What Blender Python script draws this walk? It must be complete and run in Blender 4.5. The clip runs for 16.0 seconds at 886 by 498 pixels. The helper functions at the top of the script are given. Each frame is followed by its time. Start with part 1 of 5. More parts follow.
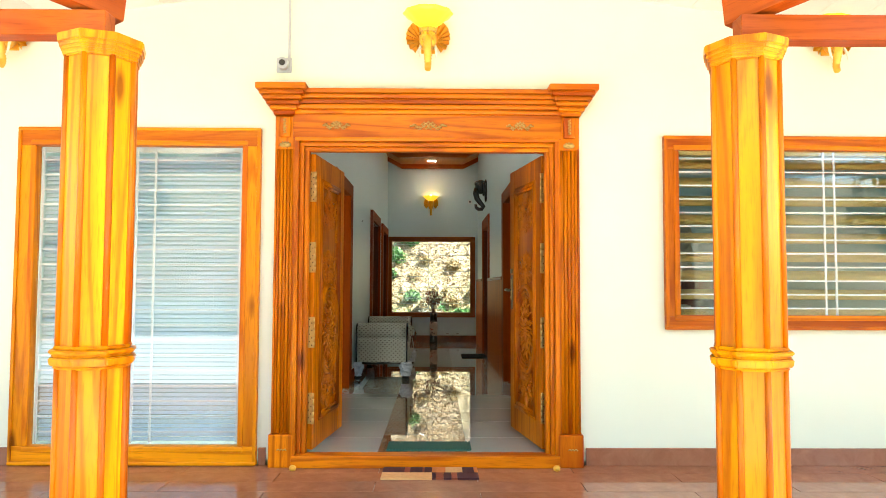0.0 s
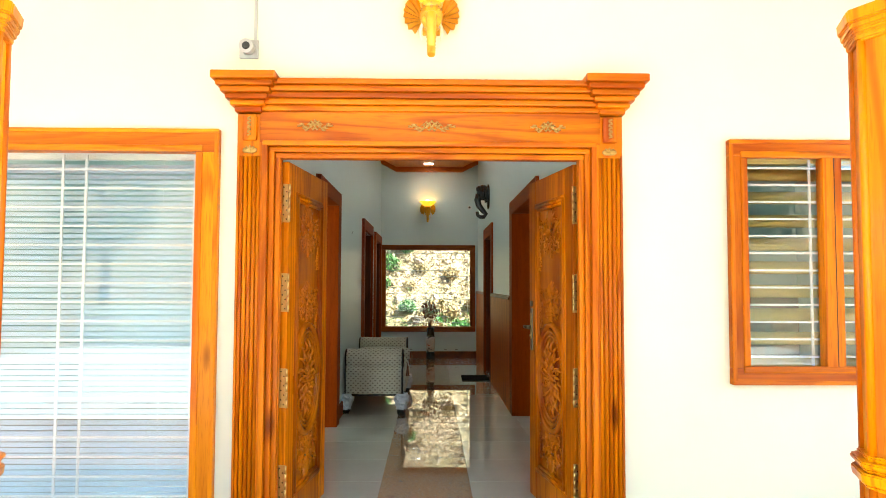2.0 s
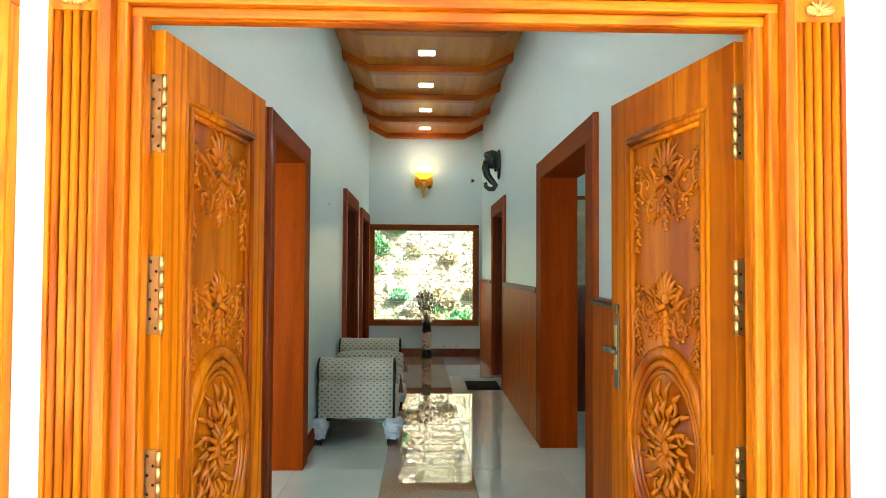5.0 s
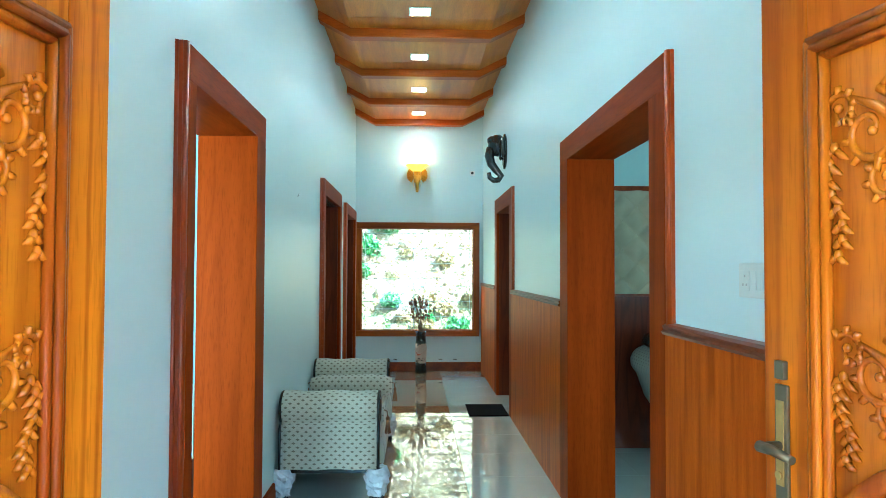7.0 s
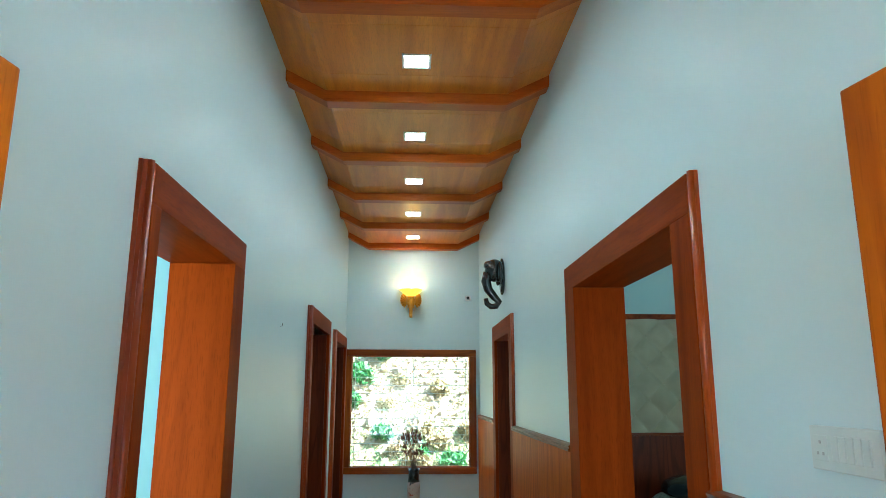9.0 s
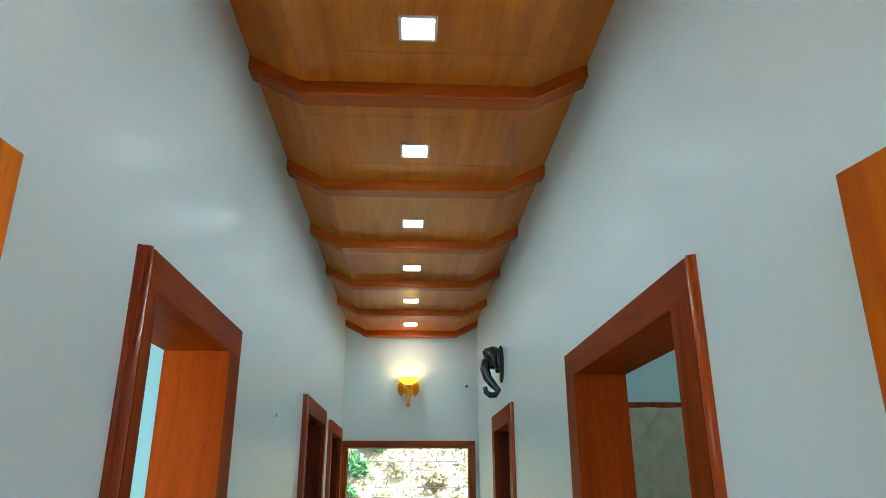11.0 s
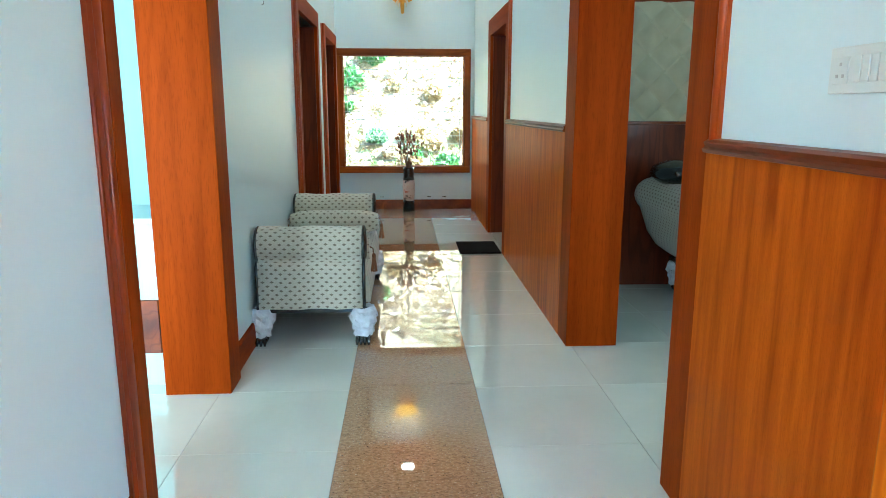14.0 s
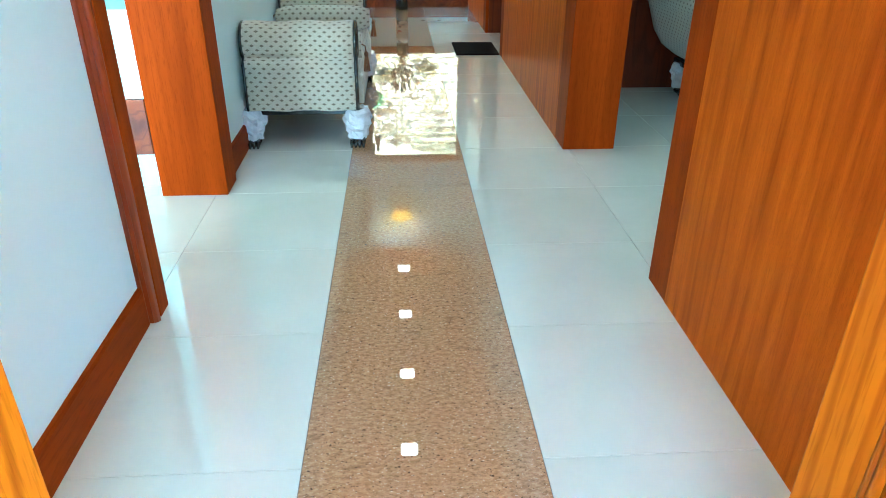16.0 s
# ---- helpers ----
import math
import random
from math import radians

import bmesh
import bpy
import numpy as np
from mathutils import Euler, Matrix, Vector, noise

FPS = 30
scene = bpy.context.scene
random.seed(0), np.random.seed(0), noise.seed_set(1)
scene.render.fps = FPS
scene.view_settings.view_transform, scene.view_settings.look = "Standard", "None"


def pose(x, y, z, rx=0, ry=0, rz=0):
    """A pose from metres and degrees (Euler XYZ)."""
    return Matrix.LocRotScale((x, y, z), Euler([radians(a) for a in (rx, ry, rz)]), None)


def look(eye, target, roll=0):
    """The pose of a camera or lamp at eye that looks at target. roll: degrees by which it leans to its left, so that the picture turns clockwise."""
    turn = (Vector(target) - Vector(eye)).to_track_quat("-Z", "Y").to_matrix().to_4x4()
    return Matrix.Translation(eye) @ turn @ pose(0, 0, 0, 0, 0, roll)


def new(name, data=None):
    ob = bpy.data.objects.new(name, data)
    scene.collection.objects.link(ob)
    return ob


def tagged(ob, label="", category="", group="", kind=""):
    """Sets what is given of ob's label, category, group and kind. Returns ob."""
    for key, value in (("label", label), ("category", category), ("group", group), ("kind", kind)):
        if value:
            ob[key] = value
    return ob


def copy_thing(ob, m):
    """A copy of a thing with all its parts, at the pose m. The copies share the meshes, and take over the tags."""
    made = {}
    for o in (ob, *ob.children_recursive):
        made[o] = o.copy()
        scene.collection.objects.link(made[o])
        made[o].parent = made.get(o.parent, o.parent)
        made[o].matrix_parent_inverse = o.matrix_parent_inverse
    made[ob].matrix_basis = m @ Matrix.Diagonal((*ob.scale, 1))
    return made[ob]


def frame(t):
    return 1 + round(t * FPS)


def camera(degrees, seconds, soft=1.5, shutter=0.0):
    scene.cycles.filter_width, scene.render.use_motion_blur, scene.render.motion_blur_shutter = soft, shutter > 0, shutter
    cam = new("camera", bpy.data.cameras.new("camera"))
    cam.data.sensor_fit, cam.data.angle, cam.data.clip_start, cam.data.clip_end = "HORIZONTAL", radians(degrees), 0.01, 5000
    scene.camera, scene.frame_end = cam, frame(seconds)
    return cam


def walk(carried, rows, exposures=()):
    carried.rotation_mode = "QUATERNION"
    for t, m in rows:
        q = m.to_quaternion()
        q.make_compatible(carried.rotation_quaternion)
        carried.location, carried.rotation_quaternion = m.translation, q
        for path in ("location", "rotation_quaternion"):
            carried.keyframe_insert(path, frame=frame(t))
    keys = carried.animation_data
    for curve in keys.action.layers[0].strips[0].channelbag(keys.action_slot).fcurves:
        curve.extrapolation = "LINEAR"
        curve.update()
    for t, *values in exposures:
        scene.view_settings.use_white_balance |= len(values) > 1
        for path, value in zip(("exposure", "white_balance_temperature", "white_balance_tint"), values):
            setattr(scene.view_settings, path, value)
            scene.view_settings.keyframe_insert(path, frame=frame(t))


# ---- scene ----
cam = camera(66.0, 16.0, 0.9)
PATH = [
    (0, (0.133, -4.434, 1.114), (0.151, -2.437, 1.218), 0.2),
    (0.5, (0.135, -4.218, 1.161), (0.159, -2.22, 1.259), 0.3),
    (1, (0.131, -4.034, 1.235), (0.157, -2.037, 1.339), 0.2),
    (1.5, (0.099, -3.764, 1.267), (0.13, -1.767, 1.367), 0.2),
    (2, (0.072, -3.51, 1.336), (0.108, -1.513, 1.439), 0.2),
    (2.5, (0.052, -3.205, 1.381), (0.094, -1.208, 1.48), 0.2),
    (3, (0.027, -2.914, 1.367), (0.073, -0.917, 1.466), 0.2),
    (3.5, (0.002, -2.639, 1.366), (0.051, -0.642, 1.457), 0.3),
    (4, (-0.001, -2.333, 1.356), (0.053, -0.335, 1.424), 0.4),
    (6.5, (-0.013, -0.814, 1.394), (0.06, 1.184, 1.449), 0.1),
    (7, (0.008, -0.534, 1.407), (0.086, 1.463, 1.465), 0.2),
    (7.5, (0.006, -0.339, 1.405), (0.086, 1.658, 1.466), 0.3),
    (8, (-0.003, -0.224, 1.414), (0.082, 1.773, 1.478), 0.2),
    (8.5, (0.013, -0.188, 1.457), (0.103, 1.805, 1.585), 0.4),
    (9, (0.011, -0.197, 1.496), (0.104, 1.758, 1.907), 0.1),
    (9.5, (0.009, -0.207, 1.519), (0.104, 1.69, 2.147), 0.0),
    (9.7, (-0.008, -0.237, 1.524), (0.093, 1.64, 2.209), -0.3),
    (12, (0.018, -0.134, 1.44), (0.114, 1.793, 1.969), 0.1),
    (12.5, (0.007, -0.131, 1.404), (0.111, 1.844, 1.703), 0.2),
    (13, (-0.007, -0.141, 1.368), (0.104, 1.855, 1.432), 0.0),
    (13.5, (0.032, -0.117, 1.366), (0.132, 1.871, 1.17), 0.2),
    (14, (0.011, -0.087, 1.298), (0.124, 1.869, 0.896), 0.1),
    (14.5, (0.004, -0.073, 1.264), (0.118, 1.837, 0.682), 0.1),
    (15, (0.001, -0.063, 1.236), (0.117, 1.796, 0.51), 0.3),
    (15.5, (0.003, -0.048, 1.224), (0.122, 1.754, 0.365), 0.4),
    (16, (0.002, -0.059, 1.248), (0.123, 1.711, 0.326), 0.4),
]
walk(cam, [(t, look(eye, target, roll)) for t, eye, target, roll in PATH],
     [(0.0, 2.5, 6500, -1), (2.5, 2.72, 6500, 0), (4.0, 2.98, 6500, 2), (6.3, 3.82, 4650, -21), (8.0, 3.92, 4500, -21), (9.0, 3.42, 4950, -13), (9.6, 3.22, 5200, -9), (12.0, 3.2, 5300, -6), (12.5, 3.42, 5200, -7), (13.5, 3.95, 5100, -7), (14.5, 4.1, 5050, -8), (16.0, 4.4, 4850, -12)])

# ---------------------------------------------------------------- light
world = bpy.data.worlds.new("sky")
scene.world = world
world.use_nodes = True
sky = world.node_tree.nodes.new("ShaderNodeTexSky")
sky.sky_type, sky.sun_disc = "NISHITA", False
sky.sun_elevation, sky.sun_rotation = radians(52), radians(110.6)
world.node_tree.links.new(sky.outputs[0], world.node_tree.nodes["Background"].inputs[0])
world.node_tree.nodes["Background"].inputs[1].default_value = 0.15
sun = new("sun", bpy.data.lights.new("sun", "SUN"))
sun.data.energy, sun.data.angle, sun.data.color = 5.0, radians(0.5), (1, 0.95, 0.86)
sun.matrix_world = look((16, -6, 22), (0, 0, 0))


def window_light(name, x, y, z, w, h, tx, ty, watts):
    """The sky's light through a window's opening."""
    lamp = new(name, bpy.data.lights.new(name, "AREA"))
    lamp.data.shape, lamp.data.size, lamp.data.size_y, lamp.data.energy = "RECTANGLE", w, h, watts
    lamp.data.color = (0.9, 0.96, 1.0)
    lamp.matrix_world = look((x, y, z), (tx, ty, z))
    return lamp


# ---------------------------------------------------------------- materials
def mat(name, rough=0.5, metal=0.0, coat=0.0):
    m = bpy.data.materials.new(name)
    m.use_nodes = True
    b = m.node_tree.nodes["Principled BSDF"]
    b.inputs["Roughness"].default_value, b.inputs["Metallic"].default_value = rough, metal
    b.inputs["Coat Weight"].default_value, b.inputs["Coat Roughness"].default_value = coat, 0.12
    return m, m.node_tree.nodes, m.node_tree.links, b


def coords(n, l, scale, obj=True, rot=(0, 0, 0)):
    tc, mp = n.new("ShaderNodeTexCoord"), n.new("ShaderNodeMapping")
    mp.inputs["Scale"].default_value, mp.inputs["Rotation"].default_value = scale, rot
    l.new(tc.outputs["Object"], mp.inputs[0])
    return mp.outputs[0]


def noise_tex(n, l, vec, scale, detail=4, rough=0.6, dist=0.0):
    t = n.new("ShaderNodeTexNoise")
    t.inputs["Scale"].default_value, t.inputs["Detail"].default_value = scale, detail
    t.inputs["Roughness"].default_value, t.inputs["Distortion"].default_value = rough, dist
    l.new(vec, t.inputs["Vector"])
    return t.outputs[0]


def ramp(n, l, fac, stops):
    r = n.new("ShaderNodeValToRGB")
    while len(r.color_ramp.elements) < len(stops):
        r.color_ramp.elements.new(0.5)
    for e, (p, c) in zip(r.color_ramp.elements, stops):
        e.position, e.color = p, (*c, 1)
    l.new(fac, r.inputs[0])
    return r.outputs[0]


def mix(n, l, fac, a, b, mode="MIX"):
    m = n.new("ShaderNodeMix")
    m.data_type, m.blend_type = "RGBA", mode
    for i, v in ((0, fac), (6, a), (7, b)):
        if isinstance(v, (int, float)):
            m.inputs[i].default_value = v
        elif isinstance(v, tuple):
            m.inputs[i].default_value = (*v, 1)
        else:
            l.new(v, m.inputs[i])
    return m.outputs[2]


def bump(n, l, b, height, strength, dist=0.01):
    k = n.new("ShaderNodeBump")
    k.inputs["Strength"].default_value, k.inputs["Distance"].default_value = strength, dist
    l.new(height, k.inputs["Height"])
    l.new(k.outputs[0], b.inputs["Normal"])


def wood(name, dark, light, axis="z", rough=0.42, coat=0.1, fine=1.0, knots=True, spec=0.12, figure=0.6, tone=0.25):
    """Varnished timber: broad tone, flame figure and fine pores along one axis, shifted from piece to piece."""
    m, n, l, b = mat(name, rough, 0, coat)
    b.inputs["Specular IOR Level"].default_value = spec
    long = {"x": (0.07, 1, 1), "y": (1, 0.07, 1), "z": (1, 1, 0.07)}[axis]
    v = coords(n, l, tuple(a * fine for a in long))
    info, add, mul = n.new("ShaderNodeObjectInfo"), n.new("ShaderNodeVectorMath"), n.new("ShaderNodeMath")
    mul.operation, mul.inputs[1].default_value = "MULTIPLY", 7.0
    l.new(info.outputs["Random"], mul.inputs[0])
    l.new(v, add.inputs[0])
    l.new(mul.outputs[0], add.inputs[1])
    vec = add.outputs[0]
    broad = noise_tex(n, l, vec, 5.0, 3, 0.5, 0.4)
    # growth rings: the level lines of a slow noise
    lines, sine = n.new("ShaderNodeMath"), n.new("ShaderNodeMath")
    lines.operation, lines.inputs[1].default_value = "MULTIPLY", 75.0
    sine.operation = "SINE"
    l.new(noise_tex(n, l, vec, 3.2, 2, 0.45, 0.25), lines.inputs[0])
    l.new(lines.outputs[0], sine.inputs[0])
    pores = noise_tex(n, l, vec, 130, 2, 0.6)
    mid = tuple(a * 0.45 + c * 0.55 for a, c in zip(dark, light))
    c = ramp(n, l, broad, [(0.28, dark), (0.46, mid), (0.66, light)])
    c = mix(n, l, ramp(n, l, sine.outputs[0], [(0.35, (0, 0, 0)), (1.0, (figure, figure, figure))]), c, dark)
    c = mix(n, l, ramp(n, l, pores, [(0.30, (0.35, 0.35, 0.35)), (0.48, (0, 0, 0))]), c, tuple(a * 0.6 for a in dark))
    if knots:
        w = n.new("ShaderNodeTexVoronoi")
        w.inputs["Scale"].default_value = 1.0
        l.new(coords(n, l, {"x": (1.2, 4, 4), "y": (4, 1.2, 4), "z": (4, 4, 1.2)}[axis]), w.inputs[0])
        c = mix(n, l, ramp(n, l, w.outputs["Distance"], [(0.05, (0.85, 0.85, 0.85)), (0.13, (0, 0, 0))]), c, tuple(a * 0.4 for a in dark))
    hue = n.new("ShaderNodeHueSaturation")
    span = n.new("ShaderNodeMapRange")
    span.inputs[3].default_value, span.inputs[4].default_value = 1 - tone / 2, 1 + tone / 2
    l.new(info.outputs["Random"], span.inputs[0])
    l.new(span.outputs[0], hue.inputs["Value"])
    l.new(c, hue.inputs["Color"])
    l.new(hue.outputs[0], b.inputs["Base Color"])
    bump(n, l, b, pores, 0.06, 0.003)
    return m


def paint(name, colour, rough=0.5, vary=0.06, relief=0.12, scale=6.0, spec=0.5):
    m, n, l, b = mat(name, rough)
    b.inputs["Specular IOR Level"].default_value = spec
    v = coords(n, l, (1, 1, 1))
    a = noise_tex(n, l, v, scale * 0.15, 3)
    c = ramp(n, l, a, [(0.3, tuple(x * (1 - vary) for x in colour)), (0.7, colour)])
    l.new(c, b.inputs["Base Color"])
    bump(n, l, b, noise_tex(n, l, v, scale * 14, 4), relief, 0.003)
    return m


def plain(name, colour, rough=0.4, metal=0.0, coat=0.0, vary=0.15, scale=40):
    m, n, l, b = mat(name, rough, metal, coat)
    a = noise_tex(n, l, coords(n, l, (1, 1, 1)), scale, 3)
    l.new(ramp(n, l, a, [(0.3, tuple(x * (1 - vary) for x in colour)), (0.7, colour)]), b.inputs["Base Color"])
    return m


def glow(name, colour, strength):
    m, n, l, b = mat(name, 0.4)
    b.inputs["Base Color"].default_value = (*colour, 1)
    b.inputs["Emission Color"].default_value, b.inputs["Emission Strength"].default_value = (*colour, 1), strength
    return m


def clear_glass(name, least):
    """Thin window glass: clear, with mirror gloss that grows towards grazing sight."""
    m, n, l, b = mat(name)
    n.remove(b)
    lw, tr, gl, mx = n.new("ShaderNodeLayerWeight"), n.new("ShaderNodeBsdfTransparent"), n.new("ShaderNodeBsdfGlossy"), n.new("ShaderNodeMixShader")
    pw, ad = n.new("ShaderNodeMath"), n.new("ShaderNodeMath")
    lw.inputs[0].default_value = 0.5
    pw.operation, pw.inputs[1].default_value = "POWER", 4.0
    ad.operation, ad.inputs[1].default_value, ad.inputs[2].default_value = "MULTIPLY_ADD", 0.9 - least, least
    tr.inputs[0].default_value = (0.95, 0.97, 0.97, 1)
    gl.inputs["Roughness"].default_value = 0.0
    l.new(lw.outputs["Facing"], pw.inputs[0]), l.new(pw.outputs[0], ad.inputs[0]), l.new(ad.outputs[0], mx.inputs[0])
    l.new(tr.outputs[0], mx.inputs[1]), l.new(gl.outputs[0], mx.inputs[2])
    l.new(mx.outputs[0], n["Material Output"].inputs[0])
    return m


TEAK_D, TEAK_L = (0.27, 0.036, 0.001), (0.76, 0.225, 0.002)
teak_z = wood("teak_upright", TEAK_D, TEAK_L, "z")
teak_x = wood("teak_across", TEAK_D, TEAK_L, "x")
leaf_wood = wood("door_leaf_teak", (0.24, 0.040, 0.0005), (0.62, 0.185, 0.001), "z", 0.38, 0.06, 1.0, True, 0.08)
teak_carved = wood("teak_carved", (0.24, 0.041, 0.0005), (0.57, 0.168, 0.001), "z", 0.24, 0.25, 1.2, False, 0.2, 0.3)
pillar_wood = wood("pillar_teak", (0.40, 0.075, 0.001), (0.86, 0.370, 0.003), "z", 0.35, 0.2)
bead_wood = wood("pillar_bead_teak", (0.36, 0.058, 0.001), (0.70, 0.205, 0.002), "z", 0.35, 0.2, 1.0, False)
# paler, yellower copy of the teak: strong light on the tall window's frame
lit_teak_x = wood("lit_teak_across", (0.44, 0.088, 0.001), (0.84, 0.320, 0.003), "x")
lit_teak_z = wood("lit_teak_upright", (0.44, 0.088, 0.001), (0.84, 0.320, 0.003), "z")
rafter_wood = wood("rafter_wood", (0.28, 0.045, 0.003), (0.46, 0.095, 0.008), "x", tone=0.1)
casing_z = wood("casing_veneer", (0.155, 0.018, 0.0004), (0.28, 0.041, 0.001), "z", 0.45, 0.0, 1.6, False, 0.02, 0.25, 0.08)
casing_y = wood("casing_veneer_level", (0.155, 0.018, 0.0004), (0.28, 0.041, 0.001), "y", 0.45, 0.0, 1.6, False, 0.02, 0.25, 0.08)
lip_wood = wood("casing_edge_wood", (0.19, 0.020, 0.001), (0.40, 0.062, 0.002), "z", 0.28, 0.2, 1.6, True, 0.3, 0.5, 0.1)
dado_wood = wood("dado_veneer", (0.28, 0.043, 0.001), (0.52, 0.108, 0.002), "z", 0.40, 0.0, 5.0, False, 0.03, 0.10, 0.1)
moulding_wood = wood("dark_moulding", (0.09, 0.014, 0.002), (0.24, 0.045, 0.006), "y", 0.30, 0.2, 1.5, False)
window_wood_x = wood("end_window_wood_across", (0.16, 0.030, 0.002), (0.34, 0.080, 0.006), "x", 0.35, 0.2, 1.5, False)
window_wood_z = wood("end_window_wood_upright", (0.16, 0.030, 0.002), (0.34, 0.080, 0.006), "z", 0.35, 0.2, 1.5, False)
ceil_panel = wood("ceiling_veneer", (0.46, 0.118, 0.004), (0.68, 0.225, 0.010), "y", 0.32, 0.1, 2.0, False, 0.3, 0.2)
ceil_beam = wood("ceiling_beam_wood", (0.34, 0.062, 0.002), (0.52, 0.120, 0.005), "x", 0.35, 0.1, 1.5, False, 0.2, 0.3, 0.1)
dark_door = wood("dark_door_wood", (0.06, 0.010, 0.003), (0.14, 0.026, 0.006), "z", 0.4, 0.2, 1.5, False)
wall_out = paint("facade_paint", (0.75, 0.785, 0.605), 0.6)
wall_in = paint("corridor_paint", (0.67, 0.79, 0.81), 0.31, 0.04, 0.002, 2.0, 0.045)
ceil_white = paint("white_boarding", (0.82, 0.82, 0.80), 0.5)
room_paint = paint("room_paint", (0.52, 0.70, 0.68), 0.5)
brass = plain("aged_brass", (0.62, 0.43, 0.15), 0.35, 0.9)
gold = plain("gilt", (0.85, 0.46, 0.045), 0.28, 0.25, 0.2)
old_gold = plain("antique_gilt", (0.55, 0.36, 0.10), 0.45, 0.6)
bronze = plain("bronze_lock", (0.16, 0.13, 0.08), 0.4, 0.7)
white_bar = plain("white_enamel", (0.8, 0.8, 0.78), 0.35, 0, 0, 0.04)
white_plastic = plain("white_plastic", (0.78, 0.79, 0.77), 0.35, 0, 0, 0.04)
grey_plastic = plain("pale_grey_plastic", (0.42, 0.44, 0.43), 0.4, 0, 0, 0.04)
black_gloss = plain("black_lacquer", (0.012, 0.016, 0.014), 0.22, 0, 0.4)
ivory = plain("ivory", (0.75, 0.7, 0.58), 0.35)
black_lens = plain("black_lens", (0.01, 0.01, 0.012), 0.1)
wrap_film = plain("white_wrapping", (0.72, 0.75, 0.80), 0.25, 0, 0.3, 0.25, 25)
glass = clear_glass("window_glass", 0.06)
tinted = clear_glass("facade_glass", 0.065)
led = glow("led_panel", (1.0, 0.95, 0.86), 8)
amber = glow("lit_amber_glass", (1.0, 0.52, 0.03), 0.24)
bulb = glow("lit_bulb", (1.0, 0.66, 0.26), 4.5)


def tile_mat(name, a, b_, rough, vein, coat=0.0):
    m, n, l, b = mat(name, rough, 0, coat)
    b.inputs["Coat Roughness"].default_value = 0.012
    info = n.new("ShaderNodeObjectInfo")
    v = coords(n, l, (1, 1, 1))
    c = ramp(n, l, noise_tex(n, l, v, vein, 6, 0.65, 0.6), [(0.3, a), (0.7, b_)])
    c = mix(n, l, 0.06, c, info.outputs["Random"], "SOFT_LIGHT")
    l.new(c, b.inputs["Base Color"])
    bump(n, l, b, noise_tex(n, l, v, 3.0, 2), 0.008, 0.004)
    return m


cream_tile = tile_mat("cream_vitrified_tile", (0.60, 0.625, 0.53), (0.66, 0.685, 0.59), 0.018, 2.2, 0.9)
brown_tile = tile_mat("brown_matt_tile", (0.26, 0.10, 0.05), (0.34, 0.15, 0.08), 0.14, 9)
grout = plain("grout", (0.40, 0.39, 0.34), 0.8)
pale_grout = plain("pale_grout", (0.42, 0.27, 0.18), 0.8)
concrete = paint("pale_concrete", (0.70, 0.68, 0.63), 0.7, 0.2, 0.4)

granite, n, l, b = mat("polished_brown_granite", 0.02, 0, 0.5)
b.inputs["Coat Roughness"].default_value = 0.012
v = coords(n, l, (1, 1, 1))
vs = coords(n, l, (1, 1.7, 1))
c = ramp(n, l, noise_tex(n, l, vs, 55, 4, 0.7), [(0.32, (0.25, 0.135, 0.062)), (0.5, (0.385, 0.225, 0.108)), (0.68, (0.50, 0.32, 0.17))])
c = mix(n, l, ramp(n, l, noise_tex(n, l, vs, 95, 2, 0.5, 0.6), [(0.30, (0.9, 0.9, 0.9)), (0.37, (0, 0, 0))]), c, (0.045, 0.025, 0.014))
c = mix(n, l, ramp(n, l, noise_tex(n, l, coords(n, l, (1.1, 1.5, 1)), 120, 2, 0.5, 0.4), [(0.64, (0, 0, 0)), (0.72, (0.85, 0.85, 0.85))]), c, (0.70, 0.58, 0.43))
c = mix(n, l, ramp(n, l, noise_tex(n, l, vs, 14, 3, 0.6, 1.0), [(0.30, (0.45, 0.45, 0.45)), (0.40, (0, 0, 0))]), c, (0.17, 0.095, 0.05))
l.new(c, b.inputs["Base Color"])

# woven cream upholstery with rows of small dark lozenges
fabric, n, l, b = mat("lozenge_upholstery", 0.85)
b.inputs["Sheen Weight"].default_value = 0.3
uv = n.new("ShaderNodeTexCoord")


def fmath(op, a, c=None):
    k = n.new("ShaderNodeMath")
    k.operation = op
    for i, q in enumerate((a, c)):
        if q is None:
            continue
        if isinstance(q, (int, float)):
            k.inputs[i].default_value = q
        else:
            l.new(q, k.inputs[i])
    return k.outputs[0]


sp = n.new("ShaderNodeSeparateXYZ")
l.new(uv.outputs["UV"], sp.inputs[0])
U, V = fmath("MULTIPLY", sp.outputs[0], 20.0), fmath("MULTIPLY", sp.outputs[1], 42.0)
row = fmath("FLOOR", V)
shift = fmath("MULTIPLY", fmath("MODULO", row, 2.0), 0.5)
du = fmath("ABSOLUTE", fmath("SUBTRACT", fmath("FRACT", fmath("ADD", U, shift)), 0.5))
dv = fmath("ABSOLUTE", fmath("SUBTRACT", fmath("FRACT", V), 0.5))
loz = fmath("ADD", fmath("MULTIPLY", du, 2.4), fmath("MULTIPLY", dv, 1.9))
mark = ramp(n, l, loz, [(0.0, (0.35, 0.35, 0.35)), (0.16, (0.85, 0.85, 0.85)), (0.48, (0.85, 0.85, 0.85)), (0.66, (0, 0, 0))])
weave = noise_tex(n, l, coords(n, l, (1, 1, 1)), 300, 2)
base_c = ramp(n, l, weave, [(0.3, (0.40, 0.375, 0.285)), (0.7, (0.54, 0.51, 0.40))])
l.new(mix(n, l, mark, base_c, (0.085, 0.058, 0.032)), b.inputs["Base Color"])
